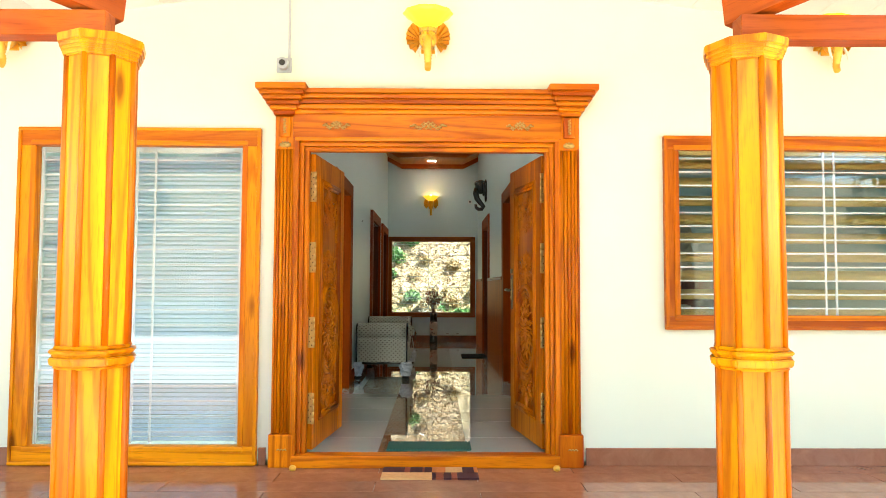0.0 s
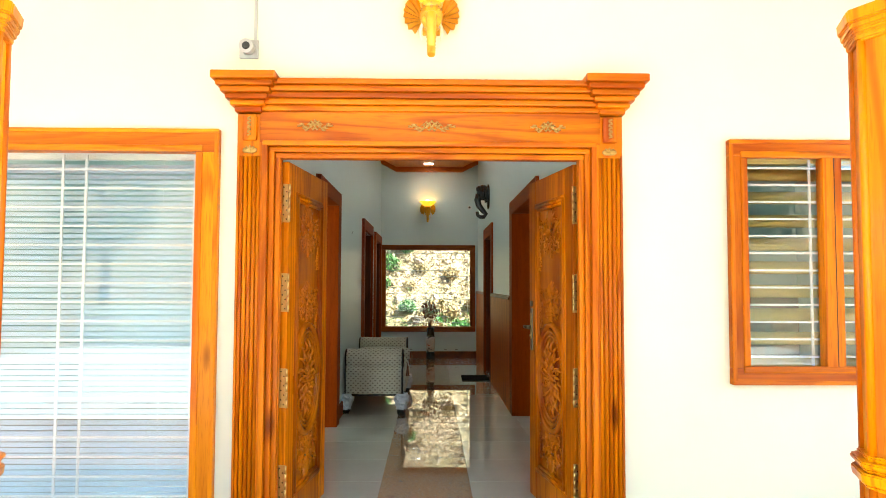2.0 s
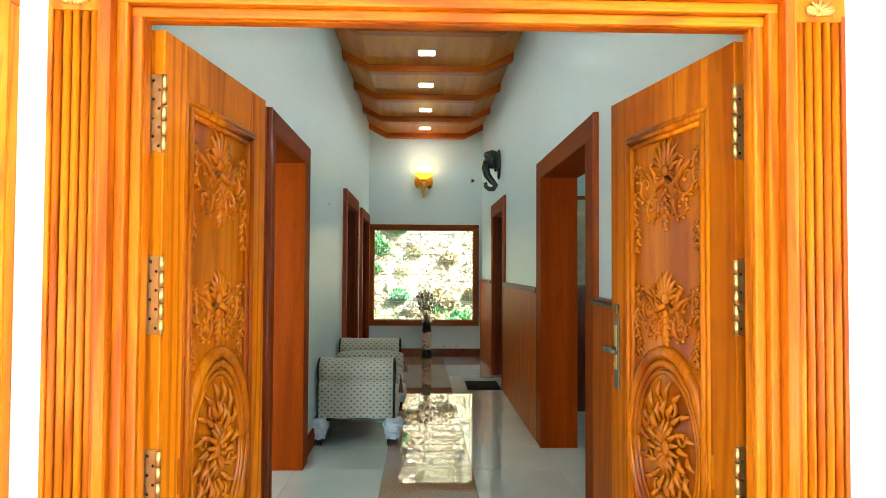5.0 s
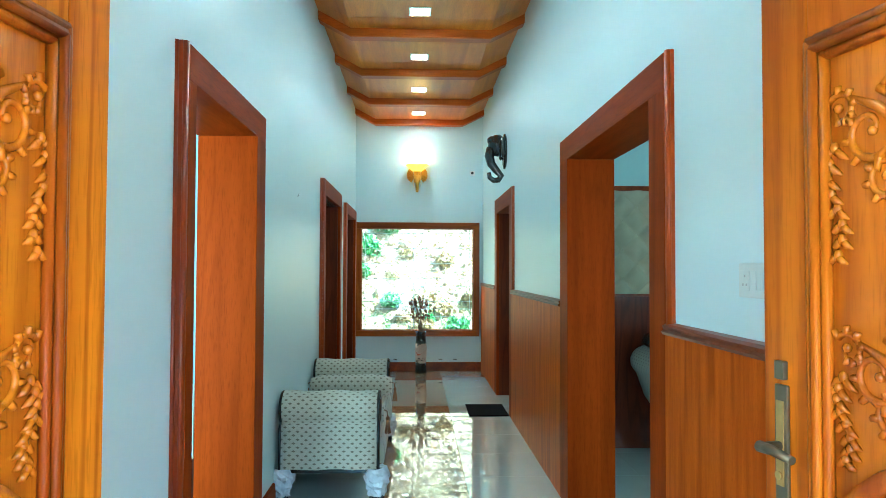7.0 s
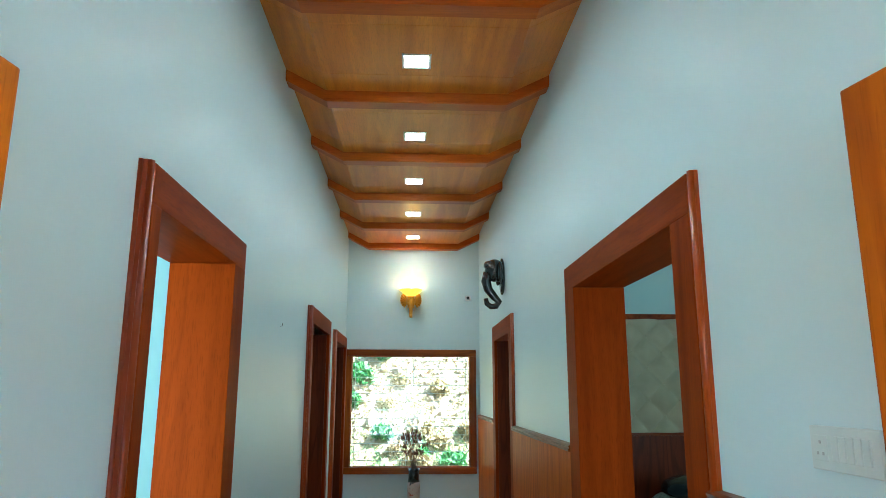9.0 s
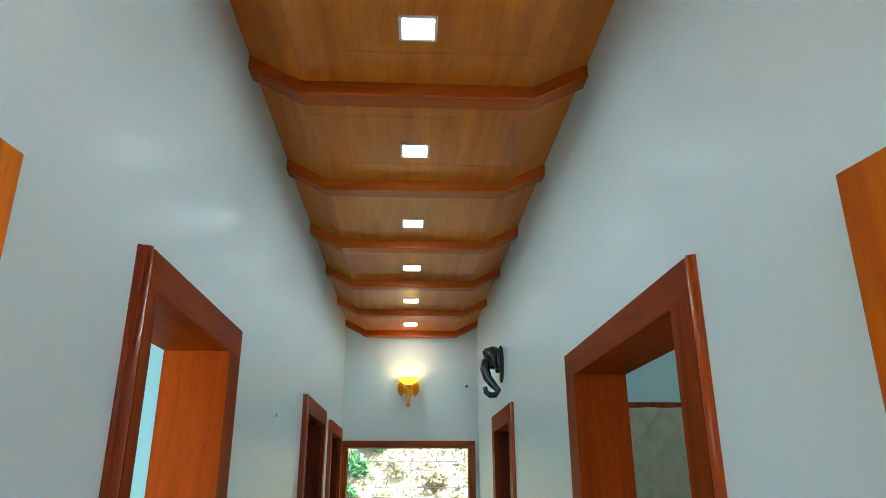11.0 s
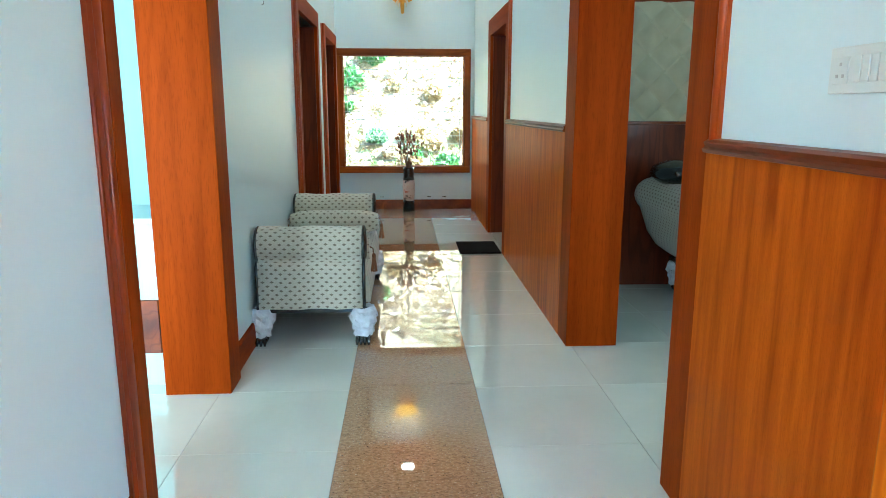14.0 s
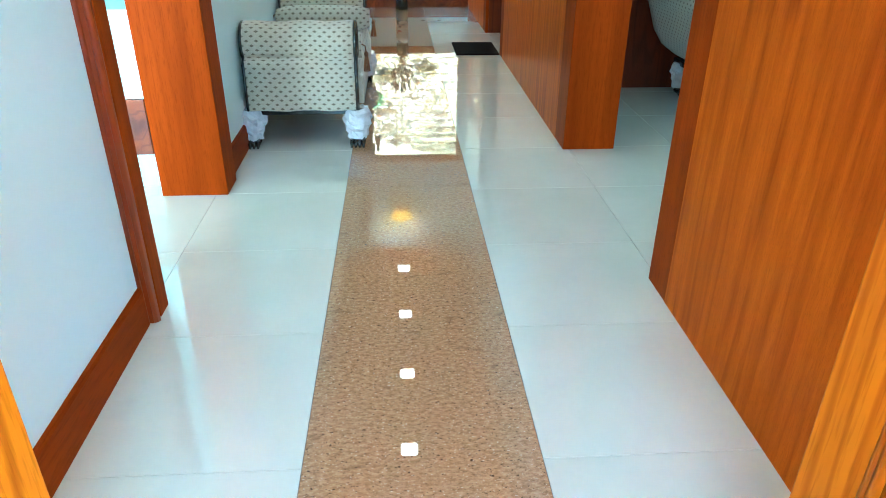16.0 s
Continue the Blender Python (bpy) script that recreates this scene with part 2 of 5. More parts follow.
bump(n, l, b, weave, 0.25, 0.002)

tassel_thread = plain("brown_tassel_thread", (0.22, 0.09, 0.03), 0.8, 0, 0, 0.5, 90)
cream_leather = plain("cream_leatherette", (0.50, 0.46, 0.32), 0.45, 0, 0, 0.1, 8)
stem = plain("dried_stem", (0.24, 0.12, 0.06), 0.8)
pod = plain("dried_pod", (0.26, 0.095, 0.045), 0.8, 0, 0, 0.4)
bronze_slat = plain("bronze_blind", (0.76, 0.56, 0.16), 0.35, 0.0)
white_slat = plain("pale_blind", (0.56, 0.66, 0.76), 0.5, 0, 0, 0.04)
green_mat = plain("green_ribbed_rubber", (0.03, 0.13, 0.085), 0.7)
black_mat = plain("black_coir", (0.007, 0.005, 0.005), 0.95)
black_mat.node_tree.nodes["Principled BSDF"].inputs["Specular IOR Level"].default_value = 0.05
leaf_mats = [plain("leaf_dark", (0.04, 0.09, 0.02), 0.6), plain("leaf_fresh", (0.08, 0.21, 0.05), 0.6), plain("leaf_dry", (0.33, 0.24, 0.11), 0.7)]
bark = plain("bark", (0.12, 0.08, 0.05), 0.9, 0, 0, 0.5)
stone_mat = plain("bank_stone", (0.42, 0.32, 0.22), 0.9, 0, 0, 0.4, 6)
soil, n, l, b = mat("dry_soil_and_grass", 0.95)
v = coords(n, l, (1, 1, 1))
c = ramp(n, l, noise_tex(n, l, v, 0.5, 5), [(0.32, (0.12, 0.14, 0.04)), (0.46, (0.28, 0.23, 0.12)), (0.62, (0.44, 0.32, 0.21))])
c = mix(n, l, 0.4, c, ramp(n, l, noise_tex(n, l, v, 9, 4), [(0.35, (0.14, 0.12, 0.05)), (0.65, (0.48, 0.37, 0.24))]))
l.new(c, b.inputs["Base Color"])
bump(n, l, b, noise_tex(n, l, v, 8, 5), 0.6, 0.1)


# ---------------------------------------------------------------- mesh helpers
def box(bm, x0, y0, z0, x1, y1, z1, bev=0.0):
    a = bmesh.new() if bev else bm
    r = bmesh.ops.create_cube(a, size=1)
    for q in r["verts"]:
        q.co = ((x0 + x1) / 2 + q.co.x * (x1 - x0), (y0 + y1) / 2 + q.co.y * (y1 - y0), (z0 + z1) / 2 + q.co.z * (z1 - z0))
    if bev:
        bmesh.ops.bevel(a, geom=a.edges[:], offset=bev, segments=2, affect="EDGES", profile=0.6)
        join(bm, a)
    return bm


def join(bm, a, m=None):
    """Adds the mesh of a, moved by m, to bm."""
    made = {q: bm.verts.new(m @ q.co if m else q.co) for q in a.verts}
    for f in a.faces:
        g = bm.faces.new([made[q] for q in f.verts])
        g.smooth = f.smooth
    a.free()
    return bm


def boxed(*a, bev=0.0):
    return box(bmesh.new(), *a, bev=bev)


def lathe(profile, steps=24, at=(0, 0, 0), flute=0.0, teeth=0):
    """A turned body from (radius, height) rows."""
    bm, rings = bmesh.new(), []
    for r, z in profile:
        rings.append([bm.verts.new((at[0] + r * (1 + flute * math.cos(teeth * k * math.tau / steps)) * math.cos(k * math.tau / steps),
                                    at[1] + r * (1 + flute * math.cos(teeth * k * math.tau / steps)) * math.sin(k * math.tau / steps), at[2] + z)) for k in range(steps)])
    for p, q in zip(rings, rings[1:]):
        for k in range(steps):
            f = bm.faces.new((p[k], p[(k + 1) % steps], q[(k + 1) % steps], q[k]))
            f.smooth = steps > 10
    bm.faces.new(rings[0][::-1]), bm.faces.new(rings[-1])
    return bm


def tube(bm, pts, radii, sides=6, squash=1.0):
    """A tapering round bar along points."""
    pts, rings, side = [Vector(p) for p in pts], [], None
    for i, p in enumerate(pts):
        d = (pts[min(i + 1, len(pts) - 1)] - pts[max(i - 1, 0)]).normalized()
        if side is None:
            side = d.orthogonal().normalized()
        side = (side - d * side.dot(d)).normalized()
        up = d.cross(side)
        r = radii[i] if isinstance(radii, (list, tuple)) else radii
        rings.append([bm.verts.new(p + side * r * math.cos(k * math.tau / sides) + up * r * squash * math.sin(k * math.tau / sides)) for k in range(sides)])
    for p, q in zip(rings, rings[1:]):
        for k in range(sides):
            bm.faces.new((p[k], p[(k + 1) % sides], q[(k + 1) % sides], q[k])).smooth = True
    bm.faces.new(rings[0][::-1]), bm.faces.new(rings[-1])
    return bm


def extrude_profile(bm, profile, m, length):
    """Sweeps a closed profile (u, w) along the third axis of the pose m: u is its x, w its z, length its y."""
    a = [bm.verts.new(m @ Vector((u, 0, w))) for u, w in profile]
    c = [bm.verts.new(m @ Vector((u, length, w))) for u, w in profile]
    for k in range(len(a)):
        j = (k + 1) % len(a)
        bm.faces.new((a[k], a[j], c[j], c[k]))
    bm.faces.new(a[::-1]), bm.faces.new(c)
    return bm


def ball(bm, at, r, seg=10):
    a = bmesh.new()
    bmesh.ops.create_uvsphere(a, u_segments=seg, v_segments=max(4, seg // 2 + 1), radius=1)
    for f in a.faces:
        f.smooth = True
    r = r if isinstance(r, tuple) else (r, r, r)
    return join(bm, a, Matrix.Translation(at) @ Matrix.Diagonal((*r, 1)))


def mesh_of(name, bm, material):
    bmesh.ops.recalc_face_normals(bm, faces=bm.faces[:])
    me = bpy.data.meshes.new(name)
    bm.to_mesh(me)
    bm.free()
    for q in material if isinstance(material, (list, tuple)) else (material,):
        me.materials.append(q)
    return me


def part(name, bm, material, parent, label=""):
    ob = new(name, mesh_of(name, bm, material))
    ob.parent = parent
    if parent.data is None:
        ob.matrix_parent_inverse = Matrix.Translation(-parent.location)
    return tagged(ob, label) if label else ob


def solid(name, bm, material, label, category, kind="", group=""):
    return tagged(new(name, mesh_of(name, bm, material)), label, category, group, kind)


def thing(name, label, category, at=(0, 0, 0), kind="", group=""):
    ob = new(name)
    ob.location, ob.empty_display_size = at, 0.1
    return tagged(ob, label, category, group, kind)

# ---------------------------------------------------------------- plan
XL, XR = -0.835, 0.93           # corridor walls
YE = 8.90                       # end wall
OPL, OPR, OPH = -0.70, 0.835, 1.98   # main doorway
MID = 0.067
ZV = -0.04                      # veranda floor


def wall_pieces(name, axis, at, thick, a0, a1, z0, z1, holes, material, label):
    """A straight wall with openings cut through it. axis: the one along which it runs; holes: (from, to, bottom, top)."""
    bm = bmesh.new()

    def piece(p, q, r, s):
        if q - p > 1e-4 and s - r > 1e-4:
            if axis == "x":
                box(bm, p, at, r, q, at + thick, s)
            else:
                box(bm, at, p, r, at + thick, q, s)
    last = a0
    for p, q, r, s in sorted(holes):
        piece(last, p, z0, z1), piece(p, q, z0, r), piece(p, q, s, z1)
        last = q
    piece(last, a1, z0, z1)
    return solid(name, bm, material, label, "wall", "structure")


WLX0, WLX1, WLZ0, WLZ1 = -2.576, -1.012, -0.035, 2.125     # tall facade window
WRX0, WRX1, WRZ0, WRZ1 = 1.613, 3.60, 0.828, 2.09          # wide facade window
facade = wall_pieces("wall_south", "x", 0.0, 0.2, -6.0, 6.0, -0.3, 4.2,
                     [(WLX0 + 0.03, WLX1 - 0.03, WLZ0 + 0.03, WLZ1 - 0.03), (OPL - 0.06, OPR + 0.06, -0.3, OPH + 0.06), (WRX0 + 0.03, WRX1 - 0.03, WRZ0 + 0.03, WRZ1 - 0.03)],
                     wall_out, "cream-white painted plaster front wall of the house")
TW = 0.25
wall_w = wall_pieces("wall_west", "y", XL - TW, TW, 0.2, YE, 0, 4.2, [(1.96, 3.06, 0, 2.08), (5.55, 6.75, 0, 2.06), (7.45, 8.55, 0, 2.06)], wall_in,
                     "glossy pale painted corridor wall with door openings")
wall_e = wall_pieces("wall_east", "y", XR, TW, 0.2, YE, 0, 4.2, [(2.04, 3.50, 0, 2.07), (6.02, 7.09, 0, 2.04)], wall_in,
                     "glossy pale painted corridor wall above a wooden dado")
EWX0, EWX1, EWZ0, EWZ1 = -0.832, 0.88, 0.478, 2.045
wall_n = wall_pieces("wall_north", "x", YE, 0.2, -1.4, 1.4, 0, 4.2, [(EWX0 + 0.04, EWX1 - 0.04, EWZ0 + 0.04, EWZ1 - 0.04)], wall_in, "pale painted end wall round a big picture window")
for nm, x0, y0, x1, y1 in (("wall_room_west", -4.4, 0.2, -4.2, 5.2), ("wall_room_west_back", -4.2, 5.0, XL - TW, 5.2)):
    solid(nm, boxed(x0, y0, 0, x1, y1, 4.2), room_paint, "pale painted wall of the side room", "wall", "structure")
for nm, x0, y0, x1, y1 in (("wall_room_east", 4.6, 0.2, 4.8, 5.2), ("wall_room_east_back", XR + TW, 4.85, 4.6, 5.05)):
    solid(nm, boxed(x0, y0, 0, x1, y1, 4.2), room_paint, "pale painted wall of the side room", "wall", "structure")
for nm, x0, x1 in (("ceiling_room_west", -4.4, XL - TW), ("ceiling_room_east", XR + TW, 4.8)):
    solid(nm, boxed(x0, 0.2, 3.0, x1, 5.2, 3.1), ceil_white, "plain white ceiling of the side room", "ceiling", "structure")
solid("roof_slab", boxed(-6.0, 0.0, 4.2, 6.0, 9.1, 4.4), concrete, "flat concrete roof slab of the house", "roof", "structure")
for nm, x0, x1 in (("wall_house_west", -6.0, -5.8), ("wall_house_east", 5.8, 6.0)):
    solid(nm, boxed(x0, 0.2, -0.3, x1, 9.1, 4.2), wall_out, "plain outer side wall of the house", "wall", "structure")
for nm, x0, x1 in (("wall_house_north_west", -5.8, -1.4), ("wall_house_north_east", 1.4, 5.8)):
    solid(nm, boxed(x0, YE, -0.3, x1, YE + 0.2, 4.2), wall_out, "plain outer back wall of the house", "wall", "structure")

# corridor ceiling: a hull-shaped timber soffit, its bays between dark ribs, in one mesh each
IL, IR, ZO, ZI = -0.56, 0.64, 3.60, 3.455
bm = bmesh.new()
for x0, z0, x1, z1 in ((XL, ZO, IL, ZI), (IL, ZI, IR, ZI), (IR, ZI, XR, ZO)):
    for y in np.arange(0.2, YE - 0.1, 0.6):
        y1 = min(y + 0.597, YE)
        lo = [bm.verts.new(q) for q in ((x0, y, z0), (x1, y, z1), (x1, y1, z1), (x0, y1, z0))]
        hi = [bm.verts.new(q) for q in ((x0, y, z0 + .02), (x1, y, z1 + .02), (x1, y1, z1 + .02), (x0, y1, z0 + .02))]
        bm.faces.new(lo), bm.faces.new(hi[::-1])
        for k in range(4):
            bm.faces.new((lo[k], lo[(k + 1) % 4], hi[(k + 1) % 4], hi[k]))
ceiling = solid("ceiling", bm, ceil_panel, "honey-coloured veneer ceiling that dips in the middle", "ceiling", "structure")
solid("ceiling_backing", boxed(XL, 0.2, 3.72, XR, YE, 3.78), ceil_white, "plain slab above the timber ceiling", "ceiling", "structure")
RIBS = [0.55, 1.73, 2.925, 4.11, 5.30, 6.48, 7.70, 8.83]
for y in RIBS:
    bm = bmesh.new()
    zo, zi, h = ZO - 0.075, ZI - 0.075, 0.12
    outl = [(XL, zo), (IL, zi), (IR, zi), (XR, zo), (XR, zo + h), (IR, zi + h), (IL, zi + h), (XL, zo + h)]
    a = [bm.verts.new((x, y - 0.062, z)) for x, z in outl]
    c = [bm.verts.new((x, y + 0.062, z)) for x, z in outl]
    for f in ((0, 1, 6, 7), (1, 2, 5, 6), (2, 3, 4, 5)):
        bm.faces.new([a[i] for i in f]), bm.faces.new([c[i] for i in f[::-1]])
    for k in range(8):
        bm.faces.new((a[k], a[(k + 1) % 8], c[(k + 1) % 8], c[k]))
    bmesh.ops.bevel(bm, geom=[e for e in bm.edges if abs(e.verts[0].co.y - e.verts[1].co.y) < 0.01 and max(q.co.z for q in e.verts) < ZO], offset=0.008, segments=1, affect="EDGES")
    solid("ceiling_beam", bm, ceil_beam, "reddish-brown timber rib across the corridor ceiling", "ceiling beam", group="ribs of the corridor ceiling")
for y in (1.20, 2.41, 3.605, 4.84, 6.0, 7.21, 8.39):
    lamp = thing("ceiling_light", "small square lit LED panel recessed in the timber ceiling", "ceiling light", (0.03, y, ZI), group="LED panels of the corridor")
    bm = bmesh.new()
    for x0, y0, x1, y1 in ((-.088, -.088, .088, -.072), (-.088, .072, .088, .088), (-.088, -.072, -.072, .072), (.072, -.072, .088, .072)):
        box(bm, .03 + x0, y + y0, ZI - .008, .03 + x1, y + y1, ZI - .0005)
    part("frame", bm, white_plastic, lamp, "white plastic rim")
    part("diffuser", boxed(.03 - .072, y - .072, ZI - .006, .03 + .072, y + .072, ZI - .001), led, lamp, "glowing white diffuser")

# ---------------------------------------------------------------- veranda shell
solid("veranda_slab", boxed(-6.5, -3.6, -0.3, 6.5, 0.0, ZV - 0.012), pale_grout, "raised slab of the veranda", "floor", "structure")
APEX = 3.20
for nm, s in (("ceiling_veranda_west", -1), ("ceiling_veranda_east", 1)):
    bm = bmesh.new()
    for k in range(26):
        d0, d1 = 0.25 * k, 0.25 * k + 0.246
        q = [(MID + s * d0, APEX - .139 * d0), (MID + s * d1, APEX - .139 * d1)]
        lo = [bm.verts.new((x, y, z)) for (x, z) in q for y in (-2.6, 0)]
        hi = [bm.verts.new((x, y, z + .05)) for (x, z) in q for y in (-2.6, 0)]
        for f in ((0, 1, 3, 2),):
            bm.faces.new([lo[i] for i in f]), bm.faces.new([hi[i] for i in f[::-1]])
        for i, j in ((0, 1), (1, 3), (3, 2), (2, 0)):
            bm.faces.new((lo[i], lo[j], hi[j], hi[i]))
    solid(nm, bm, ceil_white, "white boarded sloping ceiling over the veranda", "ceiling", "structure")
for x0, x1, xr in ((-6.0, OPL - 0.26, 0), (OPR + 0.26, 6.0, 0)):
    for p, q in ([(-6.0, WLX0 - .01), (WLX1 + .01, OPL - .255)] if x0 < -1 else [(OPR + .26, 6.0)]):
        solid("baseboard", boxed(p, -0.014, ZV, q, 0.0, 0.07, bev=0.003), brown_tile, "brown tile skirting along the front wall", "skirting", "structure")

# ---------------------------------------------------------------- pillars
def octagon(r, z0, z1, r1=None):
    bm, r1 = bmesh.new(), r1 or r
    rings = [[bm.verts.new((k_r * math.cos(radians(45 * k + 22.5)) / math.cos(radians(22.5)), k_r * math.sin(radians(45 * k + 22.5)) / math.cos(radians(22.5)), z)) for k in range(8)] for k_r, z in ((r, z0), (r1, z1))]
    for k in range(8):
        bm.faces.new((rings[0][k], rings[0][(k + 1) % 8], rings[1][(k + 1) % 8], rings[1][k]))
    bm.faces.new(rings[0][::-1]), bm.faces.new(rings[1])
    return bm


def pillar(x, y, turn):
    p = thing("pillar", "eight-sided varnished yellow teak veranda pillar with moulded ring and cap", "pillar", (0, 0, ZV), group="veranda pillars")
    part("shaft", octagon(0.124, ZV, 2.06), pillar_wood, p)
    for k in range(8):
        a = radians(45 * k + 22.5)
        bm = bmesh.new()
        r = 0.124 / math.cos(radians(22.5))
        for z0, z1 in ((ZV, 0.78), (0.86, 2.05)):
            tube(bm, [(r * 0.985 * math.cos(a), r * 0.985 * math.sin(a), z0), (r * 0.985 * math.cos(a), r * 0.985 * math.sin(a), z1)], 0.013, 8)
        part("corner_bead", bm, bead_wood, p)
    for nm, rows in (("ring", ((0.146, .775, .79), (0.161, .79, .822), (0.152, .822, .835), (0.163, .835, .852), (0.146, .852, .868))),
                     ("cap", ((0.146, 2.028, 2.046), (0.153, 2.046, 2.060), (0.160, 2.060, 2.080), (0.168, 2.080, 2.118)))):
        bm = bmesh.new()
        for r, z0, z1 in rows:
            a = octagon(r * 0.94, z0, z1, r * 0.94 + 0.004)
            bmesh.ops.bevel(a, geom=a.edges[:], offset=0.005, segments=2, affect="EDGES")
            join(bm, a)
        part(nm, bm, pillar_wood, p)
    p.location = (x, y, ZV)
    p.rotation_euler.z = radians(turn)
    return p


pillar(-1.265, -1.62, 20)
pillar(1.425, -1.62, -20)


def beam(p, q, w, h, label):
    p, q = Vector(p), Vector(q)
    d = (q - p)
    bm = boxed(0, -w / 2, 0, d.length, w / 2, h, bev=0.006)
    ob = solid("veranda_beam", bm, rafter_wood, label, "beam", group="veranda beams")
    ob.matrix_world = Matrix.Translation(p) @ d.to_track_quat("X", "Z").to_matrix().to_4x4()
    return ob


for s, x in ((-1, -1.265), (1, 1.425)):
    beam((x - s * 0.05, -1.665, 2.119), (x + s * 3.4, -1.665, 2.119), 0.09, 0.105, "reddish timber beam resting on the veranda pillar")
    beam((x - s * 0.03, -1.55, 2.2245), (x + s * 1.1, -3.0, 2.40), 0.09, 0.12, "reddish timber corner rafter over the veranda pillar")


# ---------------------------------------------------------------- main door surround
def sur():
    t = thing("door_surround", "carved orange teak surround of the main doorway with stepped cornice", "door frame", (MID, -0.05, ZV))
    yb = 0.0
    for s, xi, xo in ((-1, OPL, -0.915), (1, OPR, 1.055)):
        x0, x1 = min(xi, xo), max(xi, xo)
        # pilaster with reeds
        m0, m1 = (x0, x1 - 0.085) if s < 0 else (x0 + 0.085, x1)
        part("pilaster", boxed(m0, -0.034, 0.165, m1, yb, 2.2, bev=0.003), teak_z, t)
        for e0, e1 in ((m0, m0 + 0.012), (m1 - 0.012, m1)):
            part("pilaster_edge", boxed(e0, -0.052, 0.165, e1, -0.0335, 2.0, bev=0.004), teak_z, t)
        part("pilaster_head", boxed(m0, -0.050, 1.985, m1, -0.0335, 2.2, bev=0.003), teak_z, t)
        w = m1 - m0
        for k in range(5):
            bm = bmesh.new()
            xc = m0 + w * (0.16 + 0.17 * k)
            tube(bm, [(xc, -0.040, 0.17), (xc, -0.040, 1.985)], w * 0.074, 10)
            part("reed", bm, teak_z, t)
        # stepped inner mouldings
        for k in range(3):
            a = (x1 - 0.085 + 0.028 * k) if s < 0 else (x0 + 0.085 - 0.028 * (k + 1))
            part("inner_moulding", boxed(a, -0.058 + 0.020 * k + (0.0 if k else -0.01), -0.02, a + 0.0275, yb + 0.0, OPH + 0.085 - 0.028 * k, bev=0.007), teak_z, t)
        part("jamb", boxed(xi - 0.06 if s < 0 else xi, 0.0, -0.02, xi if s < 0 else xi + 0.06, 0.035, OPH + .06), teak_z, t)
        # base block and top block with gilt
        part("base_block", boxed(m0 - 0.012, -0.075, ZV, m1 + 0.012, yb, 0.165, bev=0.008), teak_z, t, "plain teak base block")
        xc = (m0 + m1) / 2
        bb = part("top_block", boxed(xc - 0.038, -0.075, 2.06, xc + 0.038, -0.045, 2.195, bev=0.014), teak_z, t)
        bm = bmesh.new()
        for k in range(9):
            tube(bm, [(xc - 0.008 + 0.016 * (k % 2), -0.077, 2.085 + 0.011 * k), (xc + 0.010 - 0.02 * (k % 2), -0.079, 2.092 + 0.011 * k)], 0.0045, 5)
        part("gilt_drop", bm, old_gold, bb, "gilt leaf ornament")
        bm = bmesh.new()
        for k in range(11):
            a = math.pi * k / 10
            tube(bm, [(xc, -0.053, 2.012), (xc + 0.036 * math.cos(a), -0.055, 2.012 + 0.026 * math.sin(a) * (1 if k % 2 else 0.7))], (0.003, 0.005), 5)
            tube(bm, [(xc, -0.053, 2.012), (xc + 0.036 * math.cos(a), -0.055, 2.012 - 0.015 * math.sin(a))], (0.003, 0.0045), 5)
        part("gilt_rosette", bm, old_gold, t, "gilt leaf rosette")
        bm = bmesh.new()
        for k in range(3):
            tube(bm, [(xc - 0.02 + .02 * k, -0.077, 0.07), (xc - 0.01 + .02 * k, -0.079, 0.078), (xc + .02 * k, -0.077, 0.068)], 0.004, 5)
        part("gilt_mark", bm, old_gold, t, "small gilt ornament")
    part("frieze", boxed(-0.80, -0.055, 2.055, 0.94, yb, 2.215, bev=0.004), teak_x, t)
    for k in range(3):
        e = 0.085 - 0.028 * k
        part("head_moulding", boxed(OPL - e, -0.060 + 0.020 * k - (0.01 if k == 0 else 0), OPH + 0.085 - 0.028 * (k + 1), OPR + e, yb, OPH + 0.085 - 0.028 * k - 0.001, bev=0.007), teak_x, t)
    part("head_jamb", boxed(OPL, 0.0, OPH, OPR, 0.035, OPH + 0.06), teak_x, t)
    part("sill", boxed(OPL - 0.08, -0.085, ZV, OPR + 0.08, 0.03, 0.035, bev=0.005), teak_x, t, "worn teak threshold")
    # stepped cornice between two flaring caps
    steps = 5
    for k in range(steps):
        z0 = 2.215 + 0.030 * k
        part("cornice_step", boxed(-0.80, -0.07 - 0.018 * k, z0, 0.94, yb, z0 + 0.0295, bev=0.009), teak_x, t)
    for s, a, c in ((-1, -0.92, -0.79), (1, 0.935, 1.06)):
        for k in range(steps + 1):
            z0 = 2.206 + 0.0275 * k
            e = 0.018 * k
            part("cap_step", boxed(a - e - 0.004, -0.085 - 0.024 * k, z0, c + e + 0.004, yb, z0 + 0.0272 + (0.012 if k == steps else 0), bev=0.008), teak_x, t)
    for x, w in ((-0.52, 0.09), (0.075, 0.12), (0.67, 0.09)):
        bm = bmesh.new()
        for s in (-1, 1):
            for k in range(7):
                u = k / 6
                z = 2.135 + 0.012 * math.sin(u * 9)
                tube(bm, [(x + s * w * u * 0.8, -0.057, z), (x + s * w * (u * 0.8 + 0.10), -0.062, z + 0.022 * (1 - u)), (x + s * w * (u * 0.8 + 0.2), -0.057, z + 0.006)], (0.006, 0.005, 0.002), 5)
                tube(bm, [(x + s * w * u * 0.8, -0.057, z), (x + s * w * (u * 0.8 + 0.12), -0.061, z - 0.016 * (1 - u)), (x + s * w * (u * 0.8 + 0.22), -0.057, z - 0.004)], (0.006, 0.005, 0.002), 5)
        for k in range(5):
            ball(bm, (x + (k - 2) * 0.012, -0.06, 2.145 + 0.010 * (2 - abs(k - 2))), 0.008, 6)
